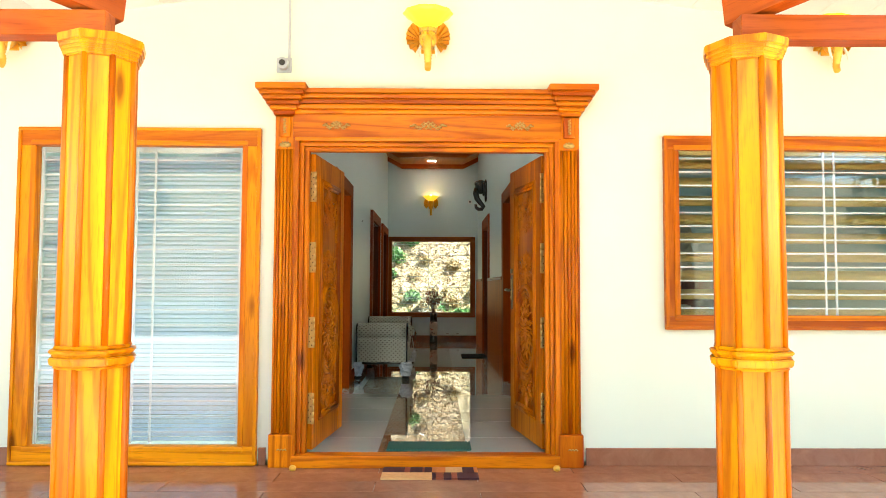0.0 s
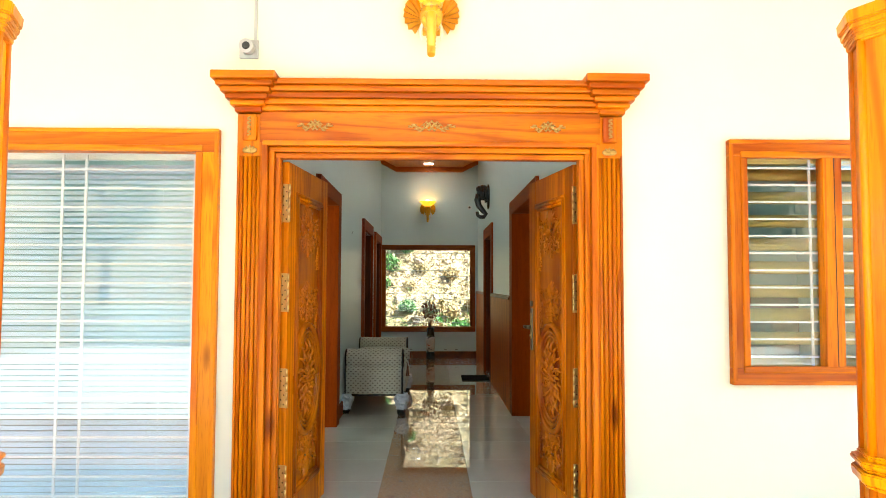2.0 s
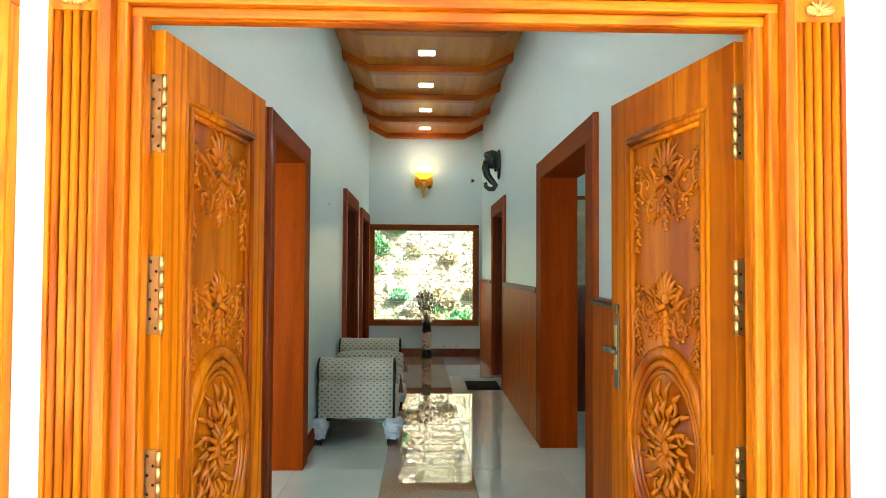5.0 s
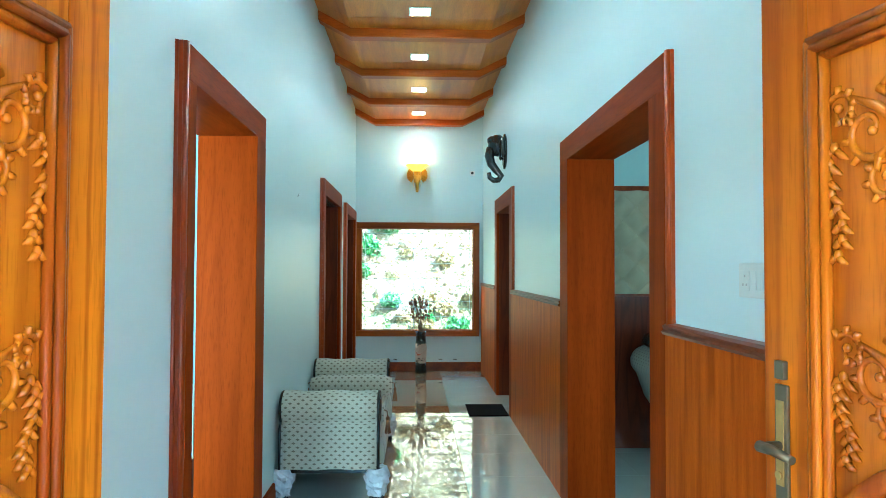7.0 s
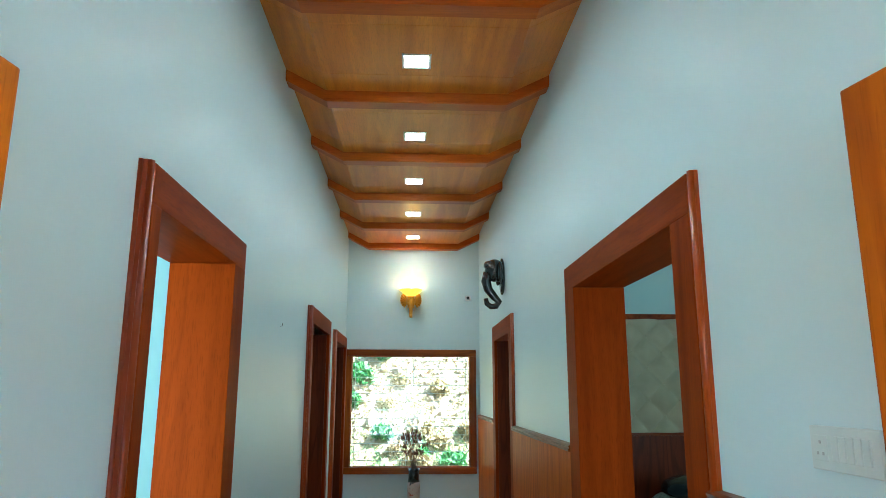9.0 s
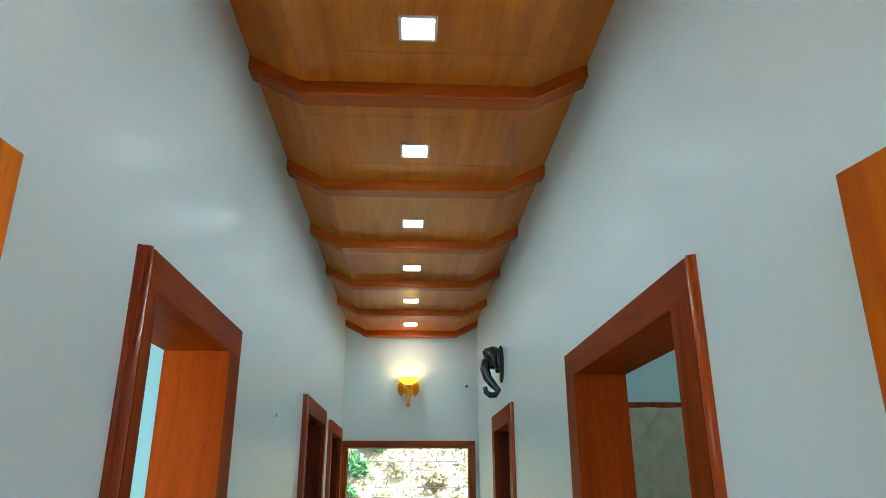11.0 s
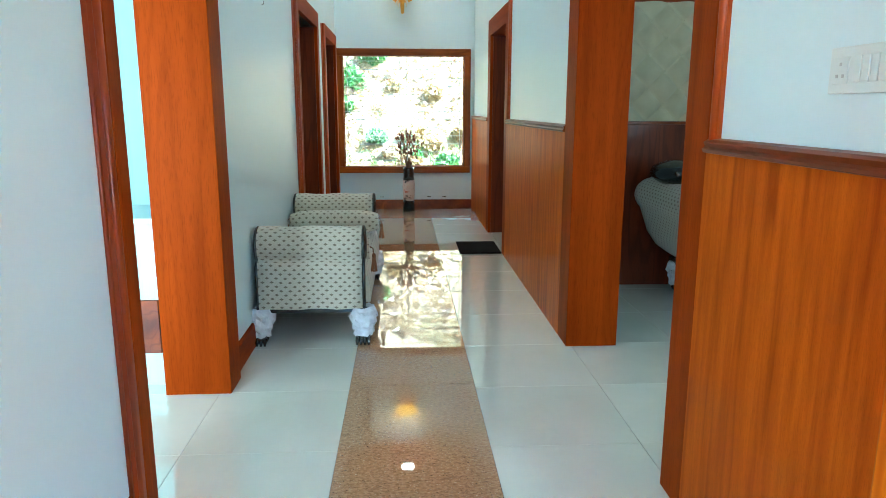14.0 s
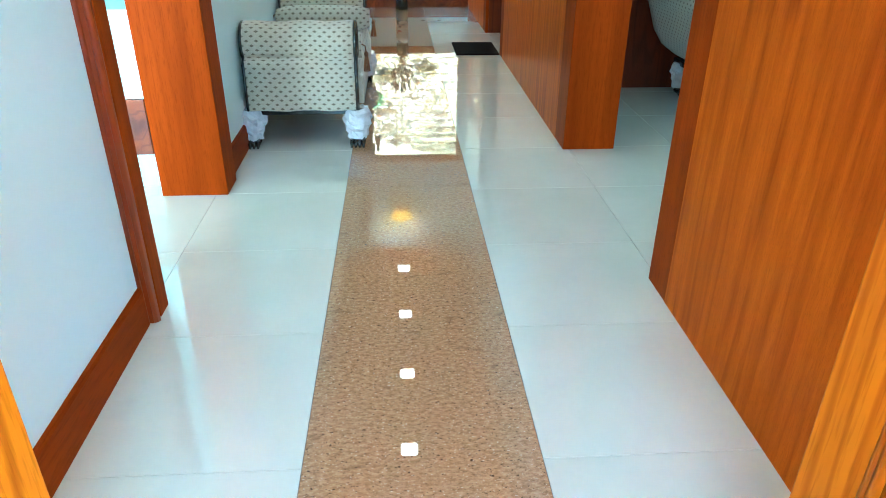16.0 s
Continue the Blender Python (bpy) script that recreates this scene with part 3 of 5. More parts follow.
        part("gilt_scroll", bm, old_gold, t, "gilt carved scroll ornament")
    return t


sur()


# ---------------------------------------------------------------- door leaves
def spiral(cx, cz, r0, turns, a0, s=1, k=22):
    return [(cx + s * r0 * (1 - 0.85 * i / k) * math.cos(a0 + turns * math.tau * i / k), 0, cz + r0 * (1 - 0.85 * i / k) * math.sin(a0 + turns * math.tau * i / k)) for i in range(k + 1)]


def leaf_motif(bm, cx, cz, w, h, y, flip=1, drops=True):
    """An acanthus spray in relief: a palmette, leafy scrolls, and drops of leaves at both sides."""
    def tb(pts, rad):
        tube(bm, [(p[0], y + 0.75 * p[1], cz + flip * (p[2] - cz)) for p in pts], [0.80 * q for q in rad], 6)

    def lobe(x, z, ang, ln, wd, up=0.012):
        dx, dz = math.cos(ang), math.sin(ang)
        tb([(x, -0.001, z), (x + dx * ln * 0.35 - dz * wd * 0.15, -up * 0.8, z + dz * ln * 0.35 + dx * wd * 0.15), (x + dx * ln * 0.7, -up, z + dz * ln * 0.7), (x + dx * ln, -0.001, z + dz * ln)], (wd * 0.35, wd * 0.62, wd * 0.55, wd * 0.12))

    # palmette on a stem
    for k in range(9):
        a = math.pi * (0.10 + 0.80 * k / 8)
        ln = h * (0.20 + 0.14 * math.sin(a) ** 2)
        lobe(cx + 0.012 * math.cos(a), cz + h * 0.16, a, ln, 0.019, 0.016)
    ball(bm, (cx, y - 0.008, cz + flip * h * 0.16), (0.020, 0.014, 0.020), 8)
    for s in (-1, 1):
        for (ox_, oz_, r0, tn, a0, rad) in ((0.27, 0.05, 0.150, 1.25, 1.9, 0.012), (0.20, -0.16, 0.105, 1.2, 2.7, 0.010), (0.40, 0.17, 0.075, 1.1, 0.6, 0.008)):
            sp_ = spiral(cx + s * w * ox_, cz + h * oz_, w * r0, tn, a0, s, 20)
            tb([(p[0], -0.007, p[2]) for p in sp_], [rad * (1 - 0.55 * i / 20) for i in range(21)])
            for i in range(0, 13, 2):
                p = sp_[i]
                ang = math.atan2(p[2] - (cz + h * oz_), p[0] - (cx + s * w * ox_)) + s * 0.7
                lobe(p[0], p[2], ang, w * r0 * 0.52 * (1 - i / 26), 0.015)
            ball(bm, (sp_[-1][0], y - 0.009, cz + flip * (sp_[-1][2] - cz)), 0.009, 6)
        # band from the stem out to the scrolls
        tb([(cx, -0.004, cz + h * 0.10), (cx + s * w * 0.12, -0.013, cz + h * 0.02), (cx + s * w * 0.22, -0.010, cz + h * 0.14), (cx + s * w * 0.38, -0.006, cz + h * 0.24)], (0.014, 0.015, 0.012, 0.005))
        if drops:
            for k in range(8):
                u = k / 7
                x, z = cx + s * w * (0.43 + 0.035 * math.sin(u * 6)), cz - h * (0.0 + 0.52 * u)
                for q in (-1, 1):
                    lobe(x, z, -math.pi / 2 + q * 0.85, 0.036 * (1 - 0.35 * u), 0.015)
                ball(bm, (x, y - 0.007, cz + flip * (z - cz)), (0.009, 0.009, 0.011), 6)
    for k in range(5):
        z = cz - h * (0.02 + 0.075 * k)
        for q in (-1, 1):
            lobe(cx, z, -math.pi / 2 + q * (0.9 - 0.1 * k), 0.040 - 0.004 * k, 0.017)
        ball(bm, (cx, y - 0.008, cz + flip * (z - cz)), (0.012, 0.011, 0.015), 8)
    for q in bm.verts:
        q.co.y = y + 0.003 + (q.co.y - y) * 0.9


LW, LT, LZ0, LZ1 = 0.745, 0.045, 0.045, 1.972


def door_leaf(nm, hinge, turn, side):
    """A leaf built along its own x from the hinge, its carved face at -y, then swung."""
    d = tagged(new(nm), "open orange teak door leaf carved with scrolls and an oval medallion", "door", kind="structure")
    s = side
    y0, y1 = (-LT / 2, LT / 2)
    x0, x1 = 0.0, LW
    st = 0.125
    for nm2, bx in (("hinge_stile", (x0, y0, LZ0, x0 + st, y1, LZ1)), ("lock_stile", (x1 - st, y0, LZ0, x1, y1, LZ1)),
                    ("top_rail", (x0 + st, y0, LZ1 - 0.15, x1 - st, y1, LZ1)), ("bottom_rail", (x0 + st, y0, LZ0, x1 - st, y1, LZ0 + 0.17))):
        part(nm2, boxed(*bx, bev=0.004), leaf_wood, d)
    px0, px1, pz0, pz1 = x0 + st, x1 - st, LZ0 + 0.17, LZ1 - 0.15
    part("panel", boxed(px0, y0 + 0.014, pz0, px1, y1 - 0.014, pz1), teak_carved, d)
    for k, (o, dep) in enumerate(((0.0, 0.004), (0.018, -0.004), (0.034, 0.006))):
        bm = bmesh.new()
        a, c, e, f = px0 + o, px1 - o, pz0 + o, pz1 - o
        for q in (((a, e), (a, f)), ((c, e), (c, f)), ((a, e), (c, e)), ((a, f), (c, f))):
            tube(bm, [(q[0][0], y0 + dep, q[0][1]), (q[1][0], y0 + dep, q[1][1])], 0.010, 8)
            tube(bm, [(q[0][0], y1 - dep, q[0][1]), (q[1][0], y1 - dep, q[1][1])], 0.010, 8)
        part("panel_moulding", bm, leaf_wood, d)
    cx, yf = (px0 + px1) / 2, y0 + 0.013
    pw = px1 - px0
    bm = bmesh.new()
    leaf_motif(bm, cx, 1.62, pw * 0.92, 0.36, yf)
    part("upper_carving", bm, teak_carved, d, "carved acanthus spray with bead drops")
    bm = bmesh.new()
    leaf_motif(bm, cx, 1.225, pw * 0.86, 0.27, yf)
    part("middle_carving", bm, teak_carved, d, "carved acanthus crest")
    bm = bmesh.new()
    leaf_motif(bm, cx, 0.40, pw * 0.9, 0.34, yf, -1)
    part("lower_carving", bm, teak_carved, d, "carved acanthus spray upside down")
    oz, rx, rz = 0.80, pw * 0.46, 0.30
    bm = bmesh.new()
    for o, rr in ((1.0, 0.020), (0.88, 0.013), (0.79, 0.009)):
        ring = [(cx + rx * o * math.cos(a), yf - 0.004, oz + rz * o * math.sin(a)) for a in np.linspace(0, math.tau, 41)]
        tube(bm, ring, rr, 8)
    for q in (-1, 1):
        box(bm, cx + q * rx * 1.0 - 0.045, yf - 0.014, oz - 0.05, cx + q * rx * 1.0 + 0.045, yf + 0.004, oz + 0.05, bev=0.006)
    part("oval_ring", bm, teak_carved, d)
    bm = bmesh.new()
    for k in range(16):
        a = k * math.tau / 16
        for ro, ri, rad in ((0.72, 0.50, 0.010), (0.52, 0.30, 0.011), (0.30, 0.08, 0.010)):
            b2 = a + (0.2 if ri == 0.30 else 0.0)
            tube(bm, [(cx + rx * ri * math.cos(b2), yf - 0.002, oz + rz * ri * math.sin(b2)), (cx + rx * (ri + ro) / 2 * math.cos(b2 + 0.10), yf - 0.013, oz + rz * (ri + ro) / 2 * math.sin(b2 + 0.10)), (cx + rx * ro * math.cos(b2 + 0.16), yf - 0.002, oz + rz * ro * math.sin(b2 + 0.16))], (rad * .5, rad, rad * .4), 6)
        if k % 2:
            pts = spiral(cx + rx * 0.46 * math.cos(a), oz + rz * 0.46 * math.sin(a), 0.030, 1.2, a, 1, 12)
            tube(bm, [(p[0], yf - 0.008, p[2]) for p in pts], [0.007 * (1 - 0.5 * i / 12) for i in range(13)], 5)
    ball(bm, (cx, yf - 0.004, oz), (0.022, 0.016, 0.026), 10)
    part("medallion_flower", bm, teak_carved, d, "carved flower inside the oval")
    for z in (0.31, 0.80, 1.29, 1.755):
        h = part("hinge", boxed(-0.004, y0 + 0.001, z - 0.10, -0.0004, y1 - 0.004, z + 0.10, bev=0.001), brass, d, "perforated brass butt hinge")
        bm = bmesh.new()
        for k in range(8):
            ball(bm, (-0.004, y0 + 0.012 + 0.015 * (k % 2), z - 0.084 + 0.024 * k), (0.0012, 0.004, 0.004), 6)
        part("screw", bm, black_lens, h)
        bm = bmesh.new()
        for k in range(5):
            tube(bm, [(-0.008, y0 - 0.004, z - 0.10 + 0.04 * k), (-0.008, y0 - 0.004, z - 0.062 + 0.04 * k)], 0.0075, 8)
        part("knuckle", bm, brass, h)
    if s > 0:
        xl = x1 - 0.055
        lk = part("lock_plate", boxed(xl - 0.017, y0 - 0.008, 0.93, xl + 0.017, y0, 1.19, bev=0.003), bronze, d, "aged bronze lock plate")
        part("plate_inset", boxed(xl - 0.010, y0 - 0.011, 1.0, xl + 0.010, y0 - 0.0085, 1.16, bev=0.001), brass, lk)
        bm = bmesh.new()
        tube(bm, [(xl, y0 - 0.005, 1.075), (xl, y0 - 0.05, 1.075)], 0.009, 10)
        tube(bm, [(xl + 0.005, y0 - 0.05, 1.075), (xl - 0.03, y0 - 0.052, 1.077), (xl - 0.08, y0 - 0.048, 1.07)], (0.011, 0.010, 0.008), 10)
        part("lever", bm, bronze, lk, "bronze lever handle")
        bm = bmesh.new()
        tube(bm, [(xl, y0 - 0.011, 1.02), (xl, y0 - 0.016, 1.02)], 0.008, 10)
        part("key_cylinder", bm, brass, lk)
        part("latch_bolt", boxed(xl - 0.012, y0 - 0.012, 1.20, xl + 0.012, y0, 1.235, bev=0.002), bronze, lk)
    d.matrix_world = pose(hinge[0], hinge[1], 0, 0, 0, turn) if side < 0 else pose(hinge[0], hinge[1], 0, 0, 0, turn) @ Matrix.Diagonal((1, -1, 1, 1))
    return d


def swing(hx, hy, fx, fy):
    return math.degrees(math.atan2(fy - hy, fx - hx))


door_leaf("door_1", (-0.690, 0.045), swing(-0.69, 0.045, -0.605, 0.755), -1)
door_leaf("door_2", (0.845, 0.065), swing(0.845, 0.065, 0.725, 0.765), 1)

# ---------------------------------------------------------------- windows
def rect_frame(x0, z0, x1, z1, w, y0, y1, parent, material_x, material_z, bev=0.005, names=("frame_rail", "frame_stile")):
    for a, c in ((z0, z0 + w), (z1 - w, z1)):
        part(names[0], boxed(x0, y0, a, x1, y1, c, bev=bev), material_x, parent)
    for a, c in ((x0, x0 + w), (x1 - w, x1)):
        part(names[1], boxed(a, y0 + 0.001, z0 + w, c, y1 - 0.001, z1 - w, bev=bev), material_z, parent)


def facade_window(nm, x0, z0, x1, z1, border, bars, uprights, label, along, upright):
    t = tagged(new(nm), label, "window", kind="structure")
    rect_frame(x0, z0, x1, z1, border, -0.035, 0.03, t, along, upright)
    rect_frame(x0 + border * 0.7, z0 + border * 0.7, x1 - border * 0.7, z1 - border * 0.7, 0.035, -0.043, 0.0, t, along, upright, 0.008, ("bead_rail", "bead_stile"))
    rect_frame(x0, z0, x1, z1, 0.022, -0.046, -0.034, t, along, upright, 0.005, ("edge_rail", "edge_stile"))
    g = border + 0.004
    part("pane", boxed(x0 + g, 0.004, z0 + g, x1 - g, 0.009, z1 - g), tinted, t).visible_shadow = False
    bm = bmesh.new()
    box(bm, x0 + g, 0.03, z0 + g, x0 + g + 0.012, 0.042, z1 - g)
    for z in bars:
        part("grille_bar", boxed(x0 + g, 0.032, z - 0.005, x1 - g, 0.042, z + 0.005), white_bar, t)
    for x in uprights:
        part("grille_upright", boxed(x - 0.006, 0.043, z0 + g, x + 0.006, 0.053, z1 - g), white_bar, t)
    part("grille_edge", bm, white_bar, t)
    return t


facade_window("window_1", WLX0, WLZ0, WLX1, WLZ1, 0.118, [0.16 + 0.098 * k for k in range(19)], [-2.30, -1.84, -1.72, -1.16], "tall teak-framed window with white grille and a closed blind", lit_teak_x, lit_teak_z)
facade_window("window_2", WRX0, WRZ0, WRX1, WRZ1, 0.085, [0.965 + 0.0899 * k for k in range(12)], [1.69, 2.075, 2.70, 2.77, 3.45], "wide teak-framed window with white grille before a bronze blind", teak_x, teak_z)

w2 = bpy.data.objects["window_2"]
part("mullion", boxed(2.10, -0.037, WRZ0 + 0.088, 2.20, 0.029, WRZ1 - 0.088, bev=0.006), teak_z, w2)
# black strip laid on the mullion in place of the groove's shade
part("sash_groove", boxed(2.157, -0.0385, WRZ0 + 0.09, 2.161, -0.0365, WRZ1 - 0.09), black_lens, w2)

blind = thing("venetian_blind", "closed pale grey venetian blind behind the tall window", "blind", (-1.8, 0.1, 2.0))
part("headrail", boxed(WLX0 + 0.10, 0.085, 1.985, WLX1 - 0.10, 0.125, 2.02), white_plastic, blind)
me = None
for k in range(66):
    z = 0.10 + 0.0285 * k
    if me is None:
        a = boxed(WLX0 + 0.11, -0.0125, -0.0008, WLX1 - 0.11, 0.0125, 0.0008)
        bmesh.ops.rotate(a, verts=a.verts[:], cent=(0, 0, 0), matrix=Matrix.Rotation(radians(52), 3, "X"))
        me = mesh_of("slat", a, white_slat)
    o = new("slat", me)
    o.parent, o.matrix_parent_inverse = blind, Matrix.Translation(-blind.location)
    o.location = (0, 0.105, z)
for x in (-2.2, -1.35):
    part("cord", boxed(x - 0.002, 0.118, 0.09, x + 0.002, 0.122, 1.99), white_plastic, blind)

blind = thing("zebra_blind", "half-open blind of broad bronze bands behind the wide window", "blind", (2.6, 0.1, 2.0))
part("headrail", boxed(WRX0 + 0.07, 0.08, 1.985, WRX1 - 0.07, 0.14, 2.03), bronze_slat, blind)
for k in range(9):
    z = 0.93 + 0.125 * k
    bm = bmesh.new()
    n_ = 6
    rows = [[bm.verts.new((x, 0.11 - 0.028 * math.sin(math.pi * j / n_), z - 0.034 + 0.068 * j / n_)) for x in (WRX0 + 0.08, WRX1 - 0.08)] for j in range(n_ + 1)]
    for p, q in zip(rows, rows[1:]):
        bm.faces.new((p[0], p[1], q[1], q[0])).smooth = True
    r = bmesh.ops.solidify(bm, geom=bm.faces[:], thickness=0.002)
    part("slat", bm, bronze_slat, blind)

t = tagged(new("window_3"), "big picture window in a teak frame with thin white grille, facing a stony bank", "window", kind="structure")
rect_frame(EWX0, EWZ0, EWX1, EWZ1, 0.085, YE - 0.035, YE + 0.06, t, window_wood_x, window_wood_z)
rect_frame(EWX0 + 0.075, EWZ0 + 0.075, EWX1 - 0.075, EWZ1 - 0.075, 0.02, YE - 0.005, YE + 0.05, t, window_wood_x, window_wood_z, 0.004, ("bead_rail", "bead_stile"))
bm = boxed(EWX0 + 0.09, YE + 0.03, EWZ0 + 0.09, EWX1 - 0.09, YE + 0.035, EWZ1 - 0.09)
bmesh.ops.rotate(bm, verts=bm.verts[:], cent=(0.024, YE + 0.032, 1.2), matrix=Matrix.Rotation(radians(1.3), 3, "Z"))
part("pane", bm, glass, t).visible_shadow = False
for k in range(13):
    z = EWZ0 + 0.16 + 0.105 * k
    part("grille_bar", boxed(EWX0 + 0.085, YE + 0.07, z - 0.004, EWX1 - 0.085, YE + 0.078, z + 0.004), white_bar, t)
for x in (EWX0 + 0.13, -0.03, 0.06, EWX1 - 0.13):
    part("grille_upright", boxed(x - 0.004, YE + 0.079, EWZ0 + 0.085, x + 0.004, YE + 0.087, EWZ1 - 0.085), white_bar, t)
window_light("window_light_west", -1.8, 0.16, 1.1, 1.3, 1.8, -1.8, 5, 10.5)
window_light("window_light_east", 2.6, 0.16, 1.5, 1.7, 1.0, 2.6, 5, 2.2)


# ---------------------------------------------------------------- corridor joinery
def casing(nm, side, y0, y1, w0, w1, top, head, face, depth, label, closed=False, lip=True):
    """Flat veneer casing and lining of a doorway. y0, y1: outer edges; w0, w1: widths; face: the room-side plane; side: -1 west, 1 east."""
    t = tagged(new(nm), label, "doorway", kind="structure")
    s = side
    wallx = XL if s < 0 else XR
    f, back = face, wallx + s * (TW + 0.01)

    def slab(nm2, p, q, z0, z1, xa, xb, mt):
        part(nm2, boxed(min(xa, xb), p, z0, max(xa, xb), q, z1, bev=0.003), mt, t)
    slab("near_lining", y0 + 0.05, y0 + w0, 0, head, f, back, casing_z)
    slab("far_lining", y1 - w1, y1, 0, head, f, back, casing_z)
    slab("head_lining", y0 + 0.05, y1, head, top, f, back, casing_y)
    if lip:
        # rounded outer moulding along the near edge and the top
        bm = bmesh.new()
        for xo, r in ((0.0, 0.016), (0.024, 0.012)):
            tube(bm, [(f + s * (0.012 + xo), y0 + 0.030 - xo * 0.6, 0 if s < 0 else 1.19), (f + s * (0.012 + xo), y0 + 0.030 - xo * 0.6, top)], r, 8)
        box(bm, min(f + s * 0.012, wallx + s * .01), y0 + 0.012, 0 if s < 0 else 1.19, max(f + s * 0.012, wallx + s * .01), y0 + 0.049, top)
        part("edge_moulding", bm, lip_wood, t, "rounded outer moulding")
    if closed:
        xa = back - s * 0.05
        # dark sheet over the far lining, standing for the shade in the reveal
        part("door_stop", boxed(min(f + s * 0.03, xa), y1 - w1 - 0.012, 0.003, max(f + s * 0.03, xa), y1 - w1 - 0.002, head - 0.003, bev=0.002), dark_door, t, "dark sheet standing for the shade on the doorway's far reveal")
        d = part("door_panel", boxed(min(xa, back), y0 + w0 - 0.003, 0.01, max(xa, back), y1 - w1 + 0.003, head, bev=0.003), dark_door, t, "closed dark door")
        bm = bmesh.new()
        tube(bm, [(xa - s * 0.0, y0 + w0 + 0.08, 1.0), (xa - s * 0.05, y0 + w0 + 0.08, 1.0), (xa - s * 0.05, y0 + w0 + 0.18, 1.0)], 0.009, 8)
        part("door_handle", bm, bronze, d)
    return t


casing("doorway_1", -1, 1.85, 3.125, 0.13, 0.19, 2.205, 2.075, -0.797, 0.25, "open doorway lined with red-brown veneer into a pale side room")
casing("doorway_2", 1, 1.85, 3.70, 0.215, 0.21, 2.20, 2.065, 0.905, 0.25, "wide open doorway lined with red-brown veneer into a panelled room")
casing("doorway_3", -1, 5.45, 6.86, 0.13, 0.12, 2.20, 2.06, -0.797, 0.25, "doorway in red-brown veneer with a closed dark door", True)
casing("doorway_4", -1, 7.36, 8.66, 0.13, 0.12, 2.17, 2.05, -0.797, 0.25, "doorway in red-brown veneer with a closed dark door", True)
casing("doorway_5", 1, 5.83, 7.27, 0.20, 0.19, 2.19, 2.03, 0.905, 0.25, "doorway in red-brown veneer with a closed dark door beside the dado", True)

for y0, y1 in ((0.2, 1.90), (3.70, 5.88), (7.27, YE)):
    d = thing("dado_panel", "red-brown wood veneer wall panelling with a dark moulded top rail", "wall panelling", (0.92, (y0 + y1) / 2, 0), kind="structure")
    part("panel", boxed(0.905, y0, 0.0, XR, y1, 1.172), dado_wood, d)
    bm = bmesh.new()
    extrude_profile(bm, [(0, 0), (-.034, 0.004), (-.040, .014), (-.030, .022), (-.036, .034), (-.024, .042), (0, .046)], pose(XR, y0, 1.170), y1 - y0)
    part("top_rail", bm, moulding_wood, d, "dark moulded rail")
# upright dark edge moulding between the white wall and the casing
for y0, y1 in ((0.2, 1.855), (3.125, 5.455), (6.86, 7.365), (8.66, YE)):
    bm = bmesh.new()
    extrude_profile(bm, [(0, 0), (.014, 0), (.014, .125), (.009, .135), (0, .138)], pose(XL, y0, 0), y1 - y0)
    solid("baseboard", bm, casing_y, "red-brown wooden skirting along the corridor wall", "skirting", "structure")
bm = bmesh.new()
box(bm, XL + .015, YE - 0.015, 0, 0.905, YE, 0.125, bev=0.003)
solid("baseboard", bm, moulding_wood, "dark red-brown wooden skirting under the end window", "skirting", "structure")


for x in (-0.30, 0.32, 0.52):
    solid("wall_scuff", boxed(x, YE - 0.0015, 0.155, x + 0.05, YE, 0.165), black_lens, "short dark scuff on the end wall above the skirting", "scuff", group="scuffs on the end wall")


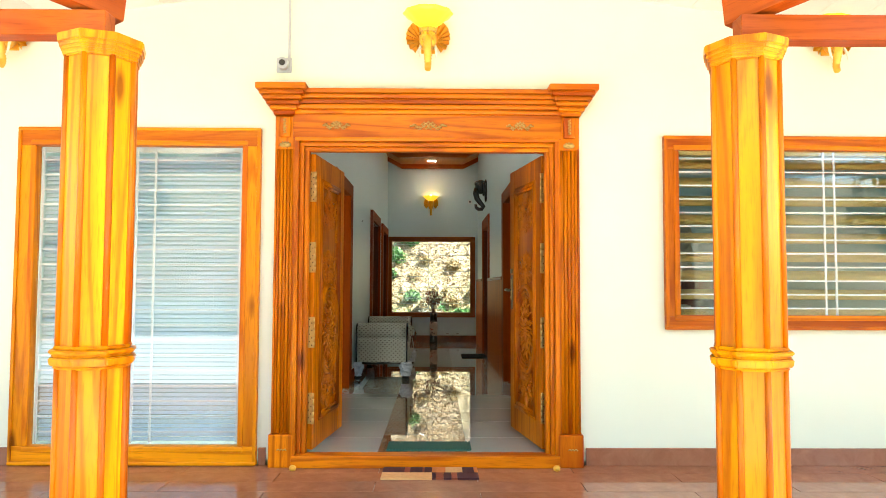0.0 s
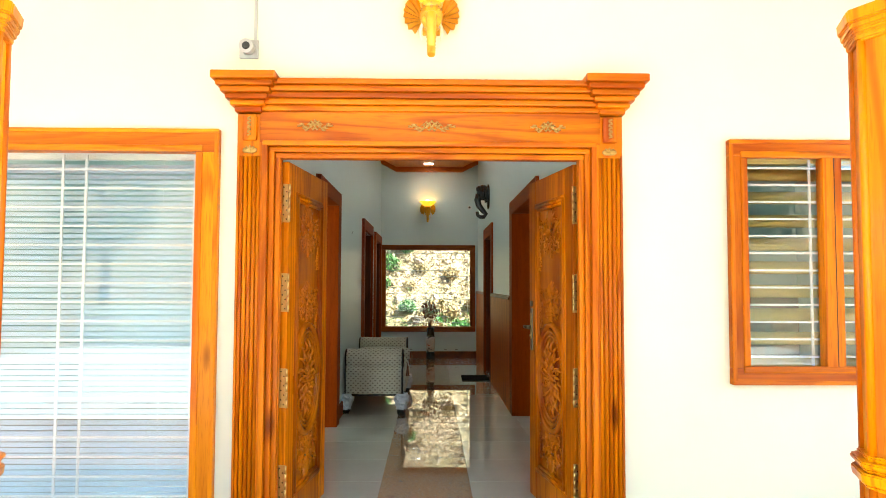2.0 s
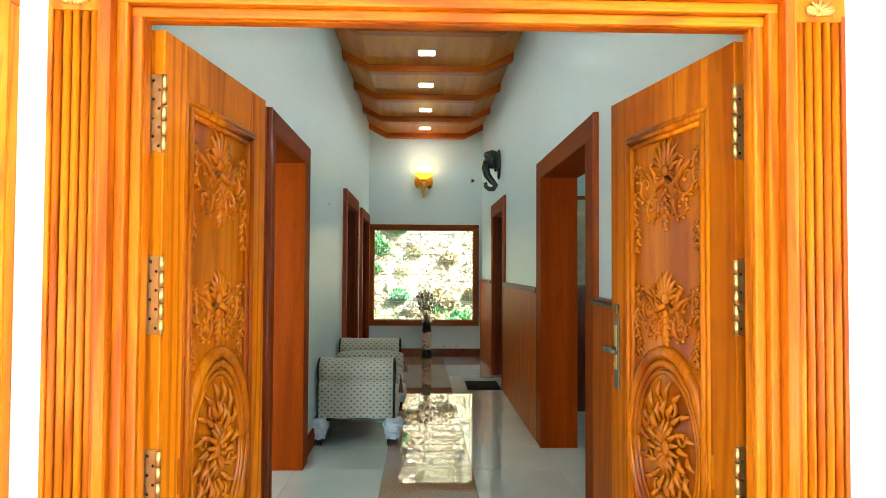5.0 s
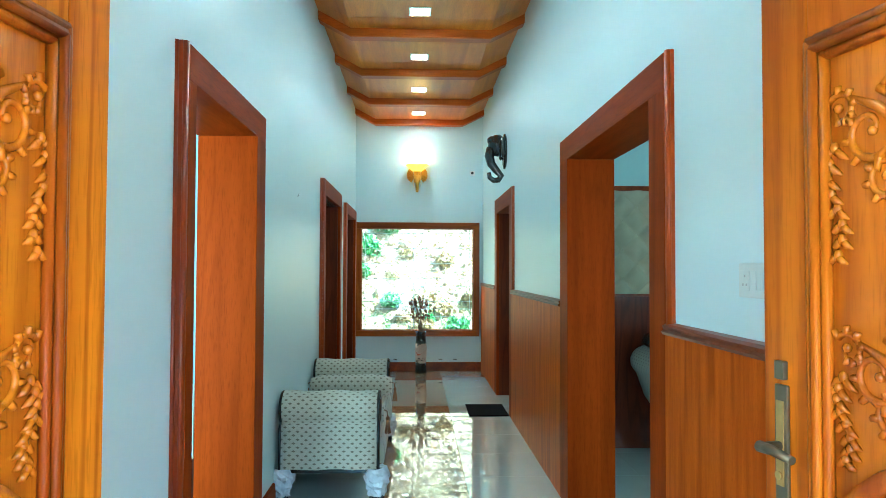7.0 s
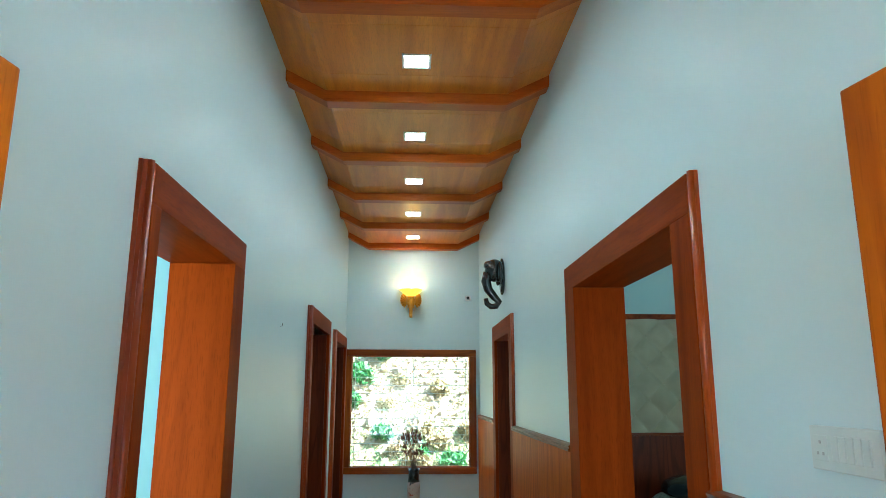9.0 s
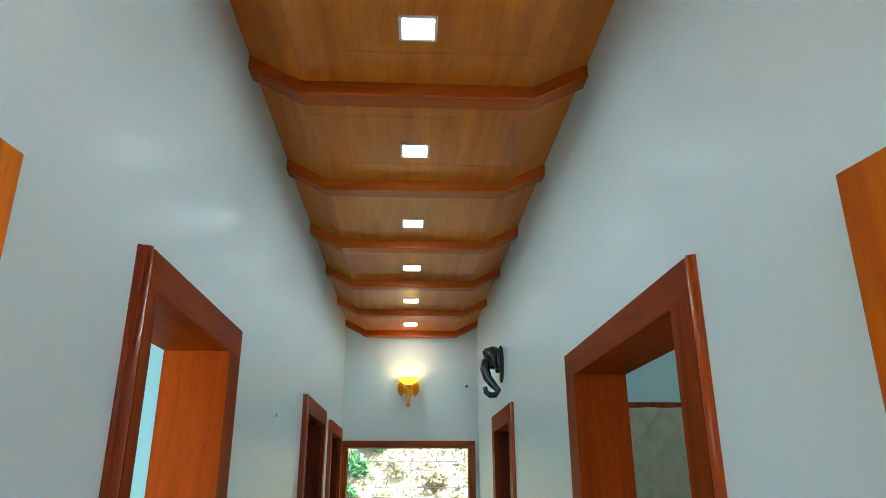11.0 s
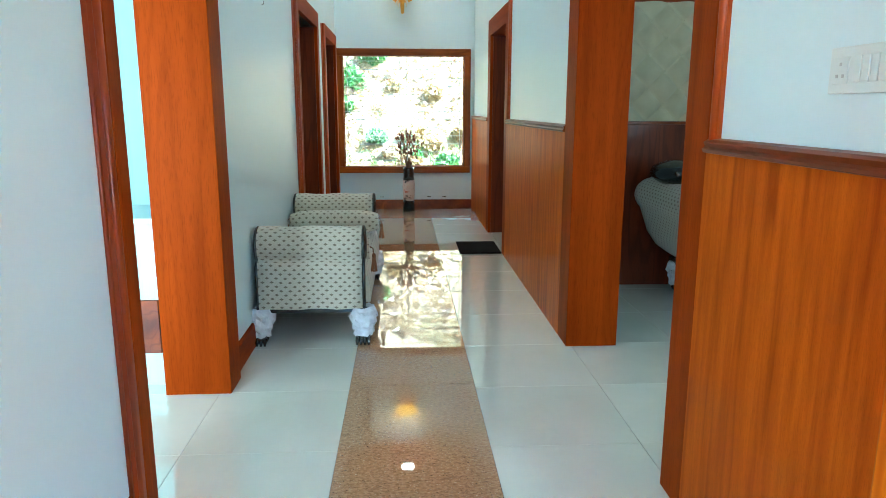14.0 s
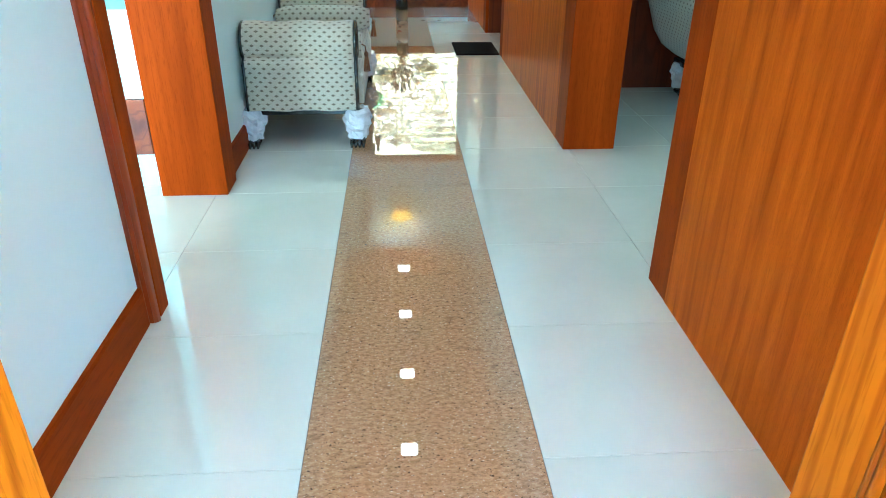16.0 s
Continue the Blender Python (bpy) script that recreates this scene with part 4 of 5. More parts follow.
# ---------------------------------------------------------------- lamps on the walls
def elephant_sconce(x, y, z, face=-1, lit=True):
    """A gilt elephant head carrying a flaring amber glass bowl; z is the tip of its trunk."""
    t = thing("wall_lamp", "lit gilt elephant-head wall lamp with a flaring amber glass bowl", "wall lamp", (0, 0, 0), group="elephant wall lamps")
    bm = bmesh.new()
    ball(bm, (0, -0.055, 0.185), (0.052, 0.055, 0.070), 16)
    ball(bm, (0, -0.075, 0.235), (0.045, 0.035, 0.030), 12)
    for s in (-1, 1):
        ball(bm, (s * 0.030, -0.098, 0.205), (0.010, 0.008, 0.007), 8)
        ball(bm, (s * 0.026, -0.090, 0.150), (0.020, 0.026, 0.026), 8)
    part("head", bm, gold, t)
    for s in (-1, 1):
        bm = bmesh.new()
        c0 = bm.verts.new((s * 0.035, -0.05, 0.175))
        rim = []
        for k in range(15):
            a = -1.25 + 2.6 * k / 14
            r = (0.098 + 0.004 * math.cos(k * math.pi)) * (1.0 - 0.10 * math.cos(2 * a))
            d = 0.009 * math.cos(k * math.pi)
            rim.append(bm.verts.new((s * (0.040 + r * math.cos(a) * 0.95), -0.045 + d, 0.205 + r * math.sin(a) * 0.88)))
        for p, q in zip(rim, rim[1:]):
            bm.faces.new((c0, p, q))
        bmesh.ops.solidify(bm, geom=bm.faces[:], thickness=0.006)
        part("ear", bm, gold, t, "ribbed gilt ear")
        bm = bmesh.new()
        tube(bm, [(s * 0.036, -0.085, 0.155), (s * 0.045, -0.105, 0.11), (s * 0.047, -0.115, 0.085), (s * 0.041, -0.125, 0.055)], (0.008, 0.007, 0.006, 0.002), 8)
        part("tusk", bm, ivory, t, "pale tusk")
    bm = bmesh.new()
    pts = [(0, -0.095, 0.185), (0, -0.110, 0.150), (0, -0.108, 0.11), (0, -0.095, 0.07), (0, -0.085, 0.04), (0, -0.090, 0.015), (0, -0.098, 0.0)]
    fine = [Vector(p).lerp(Vector(q), u) for p, q in zip(pts, pts[1:]) for u in (0, .25, .5, .75)] + [Vector(pts[-1])]
    tube(bm, fine, [(0.026 - 0.010 * i / len(fine)) * (1.08 if i % 2 else 0.92) for i in range(len(fine))], 12)
    part("trunk", bm, gold, t)
    bm = bmesh.new()
    for k in range(9):
        ball(bm, ((k - 4) * 0.011, -0.106 + 0.004 * abs(k - 4), 0.232 - 0.0015 * (k - 4) ** 2), 0.006, 6)
    ball(bm, (0, -0.110, 0.215), 0.008, 8)
    part("headband", bm, old_gold, t, "jewelled headband")
    part("back_plate", boxed(-0.04, -0.012, 0.12, 0.04, 0.0, 0.28, bev=0.004), gold, t)
    bm = lathe([(0.030, 0.243), (0.058, 0.252), (0.085, 0.272), (0.108, 0.296), (0.138, 0.316), (0.132, 0.318), (0.103, 0.298), (0.080, 0.276), (0.05, 0.257)], 40, (0, -0.10, 0), 0.03, 10)
    sh = part("shade", bm, amber, t, "glowing fluted amber glass bowl")
    bm = bmesh.new()
    ball(bm, (0, -0.10, 0.305), (0.036, 0.036, 0.040), 12)
    part("bulb", bm, bulb, sh, "bright warm bulb")
    t.matrix_world = pose(x, y, z) @ Matrix.Scale(1.15, 4)
    return t


first = elephant_sconce(0.070, 0.0, 2.495)
for x, y, z in ((-2.66, 0.0, 2.50), (2.72, 0.0, 2.50), (0.015, YE, 2.462)):
    copy_thing(first, pose(x, y, z))

cam_ = thing("security_camera", "small white security camera fixed to the wall above the door", "security camera", (-0.875, 0, 2.55))
part("base", boxed(-0.925, -0.018, 2.50, -0.825, 0.0, 2.60, bev=0.008), grey_plastic, cam_)
bm = bmesh.new()
tube(bm, [(-0.875, -0.015, 2.552), (-0.875, -0.075, 2.548)], (0.036, 0.036), 20)
bdy = part("body", bm, grey_plastic, cam_)
bm = bmesh.new()
tube(bm, [(-0.875, -0.074, 2.548), (-0.875, -0.080, 2.5475)], (0.021, 0.018), 16)
part("lens", bm, black_lens, bdy, "dark lens")
solid("conduit", boxed(-0.850, -0.014, 2.60, -0.836, 0.0, 3.06), grey_plastic, "white plastic cable conduit on the front wall", "conduit")
cam_ = thing("motion_sensor", "tiny white dome camera with a dark eye on the end wall", "sensor", (0.775, YE, 2.73))
part("body", boxed(0.745, YE - 0.03, 2.70, 0.815, YE, 2.765, bev=0.010), white_plastic, cam_)
bm = bmesh.new()
ball(bm, (0.778, YE - 0.031, 2.735), (0.019, 0.012, 0.019), 12)
part("eye", bm, black_lens, cam_)

switch_plastic = plain("greyish_white_plastic", (0.64, 0.70, 0.68), 0.35, 0, 0, 0.04)
sw = thing("switch_board", "white modular switch board with a socket and five rockers", "switch", (XR, 1.24, 1.38))
part("plate", boxed(XR - 0.010, 1.125, 1.330, XR, 1.365, 1.425, bev=0.003), switch_plastic, sw)
for k in range(5):
    part("rocker", boxed(XR - 0.014, 1.155 + 0.026 * k, 1.352, XR - 0.0095, 1.178 + 0.026 * k, 1.405, bev=0.0015), switch_plastic, sw)
soc = part("socket", boxed(XR - 0.012, 1.300, 1.350, XR - 0.0095, 1.350, 1.405, bev=0.001), switch_plastic, sw)
for y, z in ((1.315, 1.366), (1.335, 1.366), (1.325, 1.390)):
    part("socket_hole", boxed(XR - 0.0128, y - 0.0035, z - 0.0035, XR - 0.0118, y + 0.0035, z + 0.0035), grey_plastic, soc)

# black elephant trophy, one plain carving
bm = bmesh.new()
ox, oy, oz = XR, 6.45, 2.62
a = lathe([(0.10, 0), (0.115, 0.01), (0.115, 0.025), (0.09, 0.035)], 20)
join(bm, a, Matrix.Translation((ox, oy, oz)) @ Matrix.Rotation(radians(-90), 4, "Y") @ Matrix.Diagonal((1.6, 0.9, 1, 1)))
ball(bm, (ox - 0.09, oy, oz + 0.06), (0.10, 0.085, 0.115), 16)
ball(bm, (ox - 0.14, oy, oz + 0.11), (0.06, 0.06, 0.05), 12)
for s in (-1, 1):
    ball(bm, (ox - 0.045, oy + s * 0.095, oz + 0.03), (0.03, 0.05, 0.11), 10)
    ball(bm, (ox - 0.165, oy + s * 0.045, oz + 0.08), 0.012, 6)
tube(bm, [(ox - 0.15, oy, oz + 0.03), (ox - 0.175, oy, oz - 0.05), (ox - 0.155, oy, oz - 0.13), (ox - 0.10, oy, oz - 0.20), (ox - 0.05, oy, oz - 0.255), (ox - 0.08, oy, oz - 0.295), (ox - 0.13, oy, oz - 0.30), (ox - 0.17, oy, oz - 0.27), (ox - 0.18, oy, oz - 0.22)],
     (0.055, 0.05, 0.044, 0.038, 0.033, 0.031, 0.029, 0.026, 0.022), 12)
solid("elephant_trophy", bm, black_gloss, "black lacquered elephant head with a curled trunk on the wall", "wall sculpture")


# ---------------------------------------------------------------- bench
def uv_strip(bm, rows, w0):
    """Quads between rows of points; the cloth's pattern runs in metres along them."""
    lay = bm.loops.layers.uv.verify()
    vs = [[bm.verts.new(p) for p in r] for r in rows]
    run = 0.0
    for i in range(len(rows) - 1):
        step = (Vector(rows[i + 1][0]) - Vector(rows[i][0])).length
        for j in range(len(rows[0]) - 1):
            f = bm.faces.new((vs[i][j], vs[i][j + 1], vs[i + 1][j + 1], vs[i + 1][j]))
            f.smooth = True
            ux = [(Vector(rows[i][q]) - Vector(rows[i][0])).length + w0 for q in (j, j + 1)]
            for lp, q in zip(f.loops, ((ux[0], run), (ux[1], run), (ux[1], run + step), (ux[0], run + step))):
                lp[lay].uv = q
        run += step
    return vs


def cloth_arm(x0, x1, outer, cy, cz, r, bottom):
    bm = bmesh.new()
    s = -1 if outer < cy else 1
    side = [(outer, bottom + (cz - r * 0.78 - bottom) * k / 6) for k in range(7)]
    side += [(cy + s * r * math.cos(a) * 1.02, cz + r * math.sin(a)) for a in np.linspace(-0.72, 3.5, 22)]
    side += [(outer - s * 0.085, bottom + (cz - r - bottom) * (1 - k / 4)) for k in range(5)]
    xs = np.linspace(x0, x1, 9)
    rnd = random.Random(3)
    rows = [[(x, y + 0.004 * math.sin(x * 31 + z * 17), z + 0.003 * math.sin(x * 23)) for x in xs] for y, z in side]
    vs = uv_strip(bm, rows, 0.0)
    for c in (0, -1):
        f = bm.faces.new([r_[c] for r_ in vs])
    return bm


def claw_leg(par, x, y, h, wrapped=True):
    bm = bmesh.new()
    tube(bm, [(x, y, h), (x, y - 0.01, h * 0.75), (x, y, h * 0.45), (x, y - 0.015, h * 0.2), (x, y - 0.02, 0.03)], (0.045, 0.05, 0.034, 0.036, 0.045), 10)
    ball(bm, (x, y - 0.03, 0.026), (0.046, 0.055, 0.026), 10)
    for k in range(4):
        tube(bm, [(x - 0.03 + 0.02 * k, y - 0.045, 0.042), (x - 0.032 + 0.021 * k, y - 0.085, 0.026), (x - 0.034 + 0.022 * k, y - 0.096, 0.004)], (0.012, 0.011, 0.005), 6)
    lg = part("leg", bm, black_gloss, par, "black lacquered claw-foot leg")
    if wrapped:
        rnd = random.Random(int(x * 100 + y * 37))
        bm, rings = bmesh.new(), []
        n_ = 18
        for i in range(9):
            u = i / 8
            z = h * 1.02 - (h * 0.80) * u
            rr = 0.062 + 0.012 * math.sin(u * 5) + 0.008 * u
            rings.append([bm.verts.new((x + rr * (1 + 0.16 * rnd.uniform(-1, 1)) * math.cos(k * math.tau / n_), y - 0.012 * u + rr * (1 + 0.16 * rnd.uniform(-1, 1)) * math.sin(k * math.tau / n_), z + rnd.uniform(-.006, .006))) for k in range(n_)])
        for p, q in zip(rings, rings[1:]):
            for k in range(n_):
                bm.faces.new((p[k], p[(k + 1) % n_], q[(k + 1) % n_], q[k]))
        bm.faces.new(rings[0]), bm.faces.new(rings[-1][::-1])
        part("wrapping", bm, wrap_film, lg, "crumpled white plastic wrapping")


def tassel(bm_par, x, y, z, s):
    bm = bmesh.new()
    tube(bm, [(x, y, z), (x + s * 0.02, y, z - 0.01), (x + s * 0.025, y, z - 0.05)], 0.004, 5)
    ball(bm, (x + s * 0.025, y, z - 0.055), (0.013, 0.013, 0.016), 8)
    for k in range(10):
        a = k * math.tau / 10
        tube(bm, [(x + s * 0.025 + 0.006 * math.cos(a), y + 0.006 * math.sin(a), z - 0.06), (x + s * 0.025 + 0.017 * math.cos(a), y + 0.017 * math.sin(a), z - 0.15)], (0.004, 0.005), 4)
    part("tassel", bm, tassel_thread, bm_par, "brown thread tassel")


def end_scroll(x, outer, cy, cz, r, bottom, s, par):
    """Black carved facing on the open end of an arm."""
    bm = bmesh.new()
    k = -1 if outer < cy else 1
    pts = [(x, outer - k * 0.01, bottom), (x, outer - k * 0.012, cz - r)] + [(x, cy + k * r * 0.93 * math.cos(a), cz + r * 0.93 * math.sin(a)) for a in np.linspace(-0.9, 4.2, 20)]
    pts += [(x, cy + k * r * 0.5 * math.cos(a), cz + r * 0.5 * math.sin(a)) for a in np.linspace(4.4, 8.5, 10)]
    tube(bm, pts, 0.011, 6)
    part("scroll_facing", bm, black_gloss, par, "black carved scroll facing")


BX0, BX1 = -0.795, -0.225
bench = thing("bench", "cream lozenge-patterned bench with two scrolled arms on plastic-wrapped claw legs", "bench", (-0.51, 4.4, 0))
ARM = ((3.60, 3.71, 0.550, 0.105, 0.205), (5.20, 5.09, 0.565, 0.105, 0.205))
for outer, cy, cz, r, bt in ARM:
    part("arm", cloth_arm(BX0, BX1, outer, cy, cz, r, bt), fabric, bench)
    for x, s in ((BX0 - 0.008, -1), (BX1 + 0.008, 1)):
        end_scroll(x, outer, cy, cz, r, bt, s, bench)
bm = bmesh.new()
prof = [(0.215, 0), (0.215, 1), (0.30, 1), (0.375, 0.97), (0.395, 0.93), (0.40, 0.5), (0.395, 0.07), (0.375, 0.03), (0.30, 0), (0.215, 0)]
rows = [[(BX0 - 0.01 + (BX1 - BX0 + 0.05) * u, 3.70 + 1.40 * j / 8, z + 0.006 * math.sin(j * 1.7)) for z, u in prof] for j in range(9)]
rows = [list(c) for c in zip(*rows)]
vs = uv_strip(bm, rows, 0.0)
for c in (0, -1):
    bm.faces.new([r_[c] for r_ in vs[:-1]])
part("seat", bm, fabric, bench)
part("seat_rail", boxed(BX0 + 0.01, 3.63, 0.175, BX1 - 0.01, 5.17, 0.214, bev=0.004), black_gloss, bench, "black lacquered rail")
for x in (-0.80, -0.225):
    for y in (3.66, 5.14):
        claw_leg(bench, x, y, 0.20)
for y, z in ((4.90, 0.485),):
    bol = thing("bolster", "cream lozenge-patterned bolster cushion with brown tassels lying on the bench", "cushion", (-0.5, y, z - 0.085))
    bm = bmesh.new()
    rows = [[(x, y + 0.085 * (1 if 1 < i < 8 else 0.93 if i in (1, 8) else 0.7) * math.cos(a), z + 0.085 * (1 if 1 < i < 8 else 0.93 if i in (1, 8) else 0.7) * math.sin(a)) for i, x in enumerate(np.linspace(BX0 - 0.02, BX1 + 0.045, 10))] for a in np.linspace(0, math.tau, 25)]
    vs = uv_strip(bm, rows, 0.0)
    for c in (0, -1):
        bm.faces.new([r_[c] for r_ in vs[:-1]])
    part("cover", bm, fabric, bol)
    tassel(bol, BX1 + 0.045, y - 0.02, z + 0.03, 1)
    tassel(bol, BX0 - 0.02, y - 0.02, z + 0.03, -1)
bol = thing("bolster", "cream lozenge-patterned bolster cushion tucked inside the nearer arm, brown tassels hanging", "cushion", (-0.5, 3.93, 0.40))
bm = bmesh.new()
rows = [[(x, 3.91 + 0.085 * (1 if 1 < i < 8 else 0.8) * math.cos(a), 0.487 + 0.085 * (1 if 1 < i < 8 else 0.8) * math.sin(a)) for i, x in enumerate(np.linspace(BX0, BX1 + 0.03, 10))] for a in np.linspace(0, math.tau, 25)]
vs = uv_strip(bm, rows, 0.0)
for c in (0, -1):
    bm.faces.new([r_[c] for r_ in vs[:-1]])
part("cover", bm, fabric, bol)
tassel(bol, BX1 + 0.03, 3.89, 0.50, 1)
tassel(bol, BX0, 3.89, 0.50, -1)

# ---------------------------------------------------------------- vase
vx, vy = 0.075, 8.74
vase = thing("floor_vase", "tall black vase with a painted band holding dried seed pods", "vase", (vx, vy, 0))
part("foot", lathe([(0.075, 0), (0.078, 0.015), (0.072, 0.10), (0.071, 0.135)], 24, (vx, vy, 0)), black_gloss, vase)
vase_paint, n, l, b = mat("painted_vase_band", 0.3, 0, 0.3)
c = ramp(n, l, noise_tex(n, l, coords(n, l, (1, 1, 1)), 11, 4), [(0.38, (0.02, 0.018, 0.018)), (0.45, (0.55, 0.42, 0.33)), (0.58, (0.62, 0.55, 0.47)), (0.64, (0.45, 0.10, 0.04))])
l.new(c, b.inputs["Base Color"])
part("painted_band", lathe([(0.071, 0.135), (0.076, 0.22), (0.080, 0.32), (0.074, 0.40)], 24, (vx, vy, 0)), vase_paint, vase, "painted red, cream and black band")
part("neck", lathe([(0.074, 0.40), (0.066, 0.45), (0.067, 0.52), (0.075, 0.56), (0.066, 0.56), (0.058, 0.50)], 24, (vx, vy, 0)), black_gloss, vase)
rnd = random.Random(11)
dry = thing("dried_flowers", "bunch of dried brown stems and seed pods standing in the vase", "dried flowers", (vx, vy, 0.54))
for k in range(26):
    a, tilt, h = rnd.uniform(0, math.tau), rnd.uniform(0.05, 0.52), rnd.uniform(0.22, 0.47)
    tip = Vector((vx + math.sin(tilt) * math.cos(a) * h, vy - 0.01 + min(0.06, math.sin(tilt) * math.sin(a) * h * 0.6), 0.54 + h * math.cos(tilt)))
    bm = bmesh.new()
    tube(bm, [(vx + rnd.uniform(-.03, .03), vy, 0.46), (vx + (tip.x - vx) * 0.4, vy + (tip.y - vy) * .4, 0.54 + (tip.z - 0.54) * .55), tip], (0.004, 0.003, 0.003), 5)
    st_ = part("stem", bm, stem, dry)
    bm = bmesh.new()
    for j in range(4):
        q = tip + Vector((rnd.uniform(-.02, .02), rnd.uniform(-.015, .015), rnd.uniform(-.05, .03)))
        ball(bm, q, (0.011, 0.011, 0.021), 6)
    part("seed_pods", bm, pod, st_)

bm = bmesh.new()
tube(bm, [(XL, 4.30, 1.915), (XL + 0.012, 4.30, 1.917), (XL + 0.014, 4.30, 1.935)], 0.002, 6)
solid("wall_hook", bm, black_lens, "small dark nail hook in the corridor wall", "hook")

# ---------------------------------------------------------------- mats
solid("door_mat", boxed(0.52, 5.99, 0.0, 0.90, 6.54, 0.012, bev=0.004), black_mat, "black coir mat on the tiles before a side door", "mat")
bm = boxed(-0.20, 0.20, 0.0, 0.365, 0.44, 0.006)
gm = thing("ribbed_mat", "green ribbed rubber mat just inside the threshold", "mat", (0.08, 0.32, 0))
part("backing", bm, green_mat, gm)
for k in range(28):
    bm = bmesh.new()
    x = -0.195 + 0.0205 * k
    box(bm, x, 0.203, 0.006, x + 0.012, 0.437, 0.012)
    part("rib", bm, green_mat, gm)
vm = thing("patchwork_mat", "patchwork mat of orange, tan and brown blocks on the veranda", "mat", (0.1, -0.27, ZV))
cols = [plain("mat_" + q, c_, 0.85) for q, c_ in (("orange", (0.55, 0.17, 0.03)), ("dark", (0.06, 0.012, 0.012)), ("tan", (0.66, 0.36, 0.13)), ("rust", (0.27, 0.06, 0.02)))]
MAT = ((0, 0.00, 0.52, 2), (0, 0.52, 0.56, 1), (0, 0.56, 0.64, 3), (0, 0.64, 0.72, 1), (0, 0.72, 0.78, 3), (0, 0.78, 1.00, 1),
       (1, 0.00, 0.23, 1), (1, 0.23, 0.29, 3), (1, 0.29, 0.42, 1), (1, 0.42, 0.44, 3), (1, 0.44, 0.52, 1), (1, 0.52, 0.66, 0), (1, 0.66, 0.84, 2), (1, 0.84, 0.96, 1), (1, 0.96, 1.00, 0))
for j, u0, u1, k in MAT:
    part("patch", boxed(-0.195 + 0.585 * u0, -0.335 + 0.122 * j, ZV, -0.195 + 0.585 * u1 - 0.001, -0.335 + 0.122 * j + 0.121, ZV + 0.012, bev=0.002), cols[k], vm)
for x in (-0.757, 0.885):
    bm = bmesh.new()
    tube(bm, [(x, -0.13, ZV), (x, -0.13, ZV + 0.02), (x, -0.13, ZV + 0.03)], (0.02, 0.022, 0.012), 14)
    solid("clay_lamp", bm, plain("yellow_clay", (0.7, 0.35, 0.03), 0.6), "small yellow clay lamp on the floor beside the door frame", "oil lamp", group="clay lamps")

# ---------------------------------------------------------------- side rooms
hb = thing("headboard_panel", "cream button-tufted leatherette wall panel with a dark top rail", "wall panel", (2.2, 4.8, 1.2))
bm = bmesh.new()
nx, nz = 200, 70
W0, W1, H0, H1 = 1.30, 3.60, 1.215, 2.03
g = [[None] * (nz + 1) for _ in range(nx + 1)]
for i in range(nx + 1):
    for j in range(nz + 1):
        x, z = W0 + (W1 - W0) * i / nx, H0 + (H1 - H0) * j / nz
        u, v_ = (x - W0) / 0.23, (z - H0) / 0.23
        p, q = u + v_, u - v_
        d = abs(math.sin(math.pi * p / 1.0)) * abs(math.sin(math.pi * q / 1.0))
        g[i][j] = bm.verts.new((x, 4.840 - 0.075 * d ** 0.62, z))
for i in range(nx):
    for j in range(nz):
        bm.faces.new((g[i][j], g[i + 1][j], g[i + 1][j + 1], g[i][j + 1])).smooth = True
part("padding", bm, cream_leather, hb)
for i in range(20):
    for j in range(8):
        x, z = W0 + 0.115 * i, H0 + 0.115 * j
        if (i + j) % 2 == 0 and 0.02 < z - H0 < H1 - H0 - 0.02 and i:
            bm = bmesh.new()
            ball(bm, (x, 4.832, z), (0.011, 0.008, 0.011), 8)
            part("button", bm, cream_leather, hb)
part("top_rail", boxed(W0, 4.80, 2.03, W1, 4.85, 2.07, bev=0.006), moulding_wood, hb, "dark wooden rail")
d = thing("dado_panel", "dark red-brown wood panelling below the tufted panel", "wall panelling", (2.2, 4.84, 0), kind="structure")
part("panel", boxed(XR + TW + 0.012, 4.825, 0, 4.6, 4.85, 1.19), dark_door, d)
part("top_rail", boxed(XR + TW + 0.012, 4.805, 1.19, 4.6, 4.85, 1.214, bev=0.006), moulding_wood, d)
sofa = thing("sofa", "cream lozenge-patterned sofa with a rolled arm on plastic-wrapped legs", "sofa", (2.4, 4.2, 0))
prof = [(1.96, 0.26), (1.86, 0.33), (1.79, 0.43), (1.75, 0.54), (1.725, 0.61)]
prof += [(1.815 + 0.135 * math.cos(a), 0.70 + 0.12 * math.sin(a)) for a in np.linspace(3.75, 0.35, 14)]
prof += [(2.00, 0.66), (2.025, 0.55), (2.025, 0.26), (1.96, 0.26)]
bm = bmesh.new()
rows = [[(x + 0.004 * math.sin(9 * y), y, z) for y in np.linspace(3.80, 4.74, 9)] for x, z in prof]
vs = uv_strip(bm, rows, 0.0)
for c in (0, -1):
    bm.faces.new([r_[c] for r_ in vs[:-1]])
part("arm", bm, fabric, sofa)
part("seat", boxed(2.03, 3.80, 0.24, 3.5, 4.50, 0.46, bev=0.05), fabric, sofa)
part("back", boxed(2.03, 4.51, 0.26, 3.5, 4.76, 0.86, bev=0.06), fabric, sofa)
part("seat_rail", boxed(1.96, 3.83, 0.20, 3.5, 4.74, 0.239, bev=0.004), black_gloss, sofa, "black lacquered rail")
for x in (2.0, 3.4):
    for y in (3.92, 4.66):
        claw_leg(sofa, x, y, 0.21)
bm = bmesh.new()
bmesh.ops.create_icosphere(bm, subdivisions=3, radius=1)
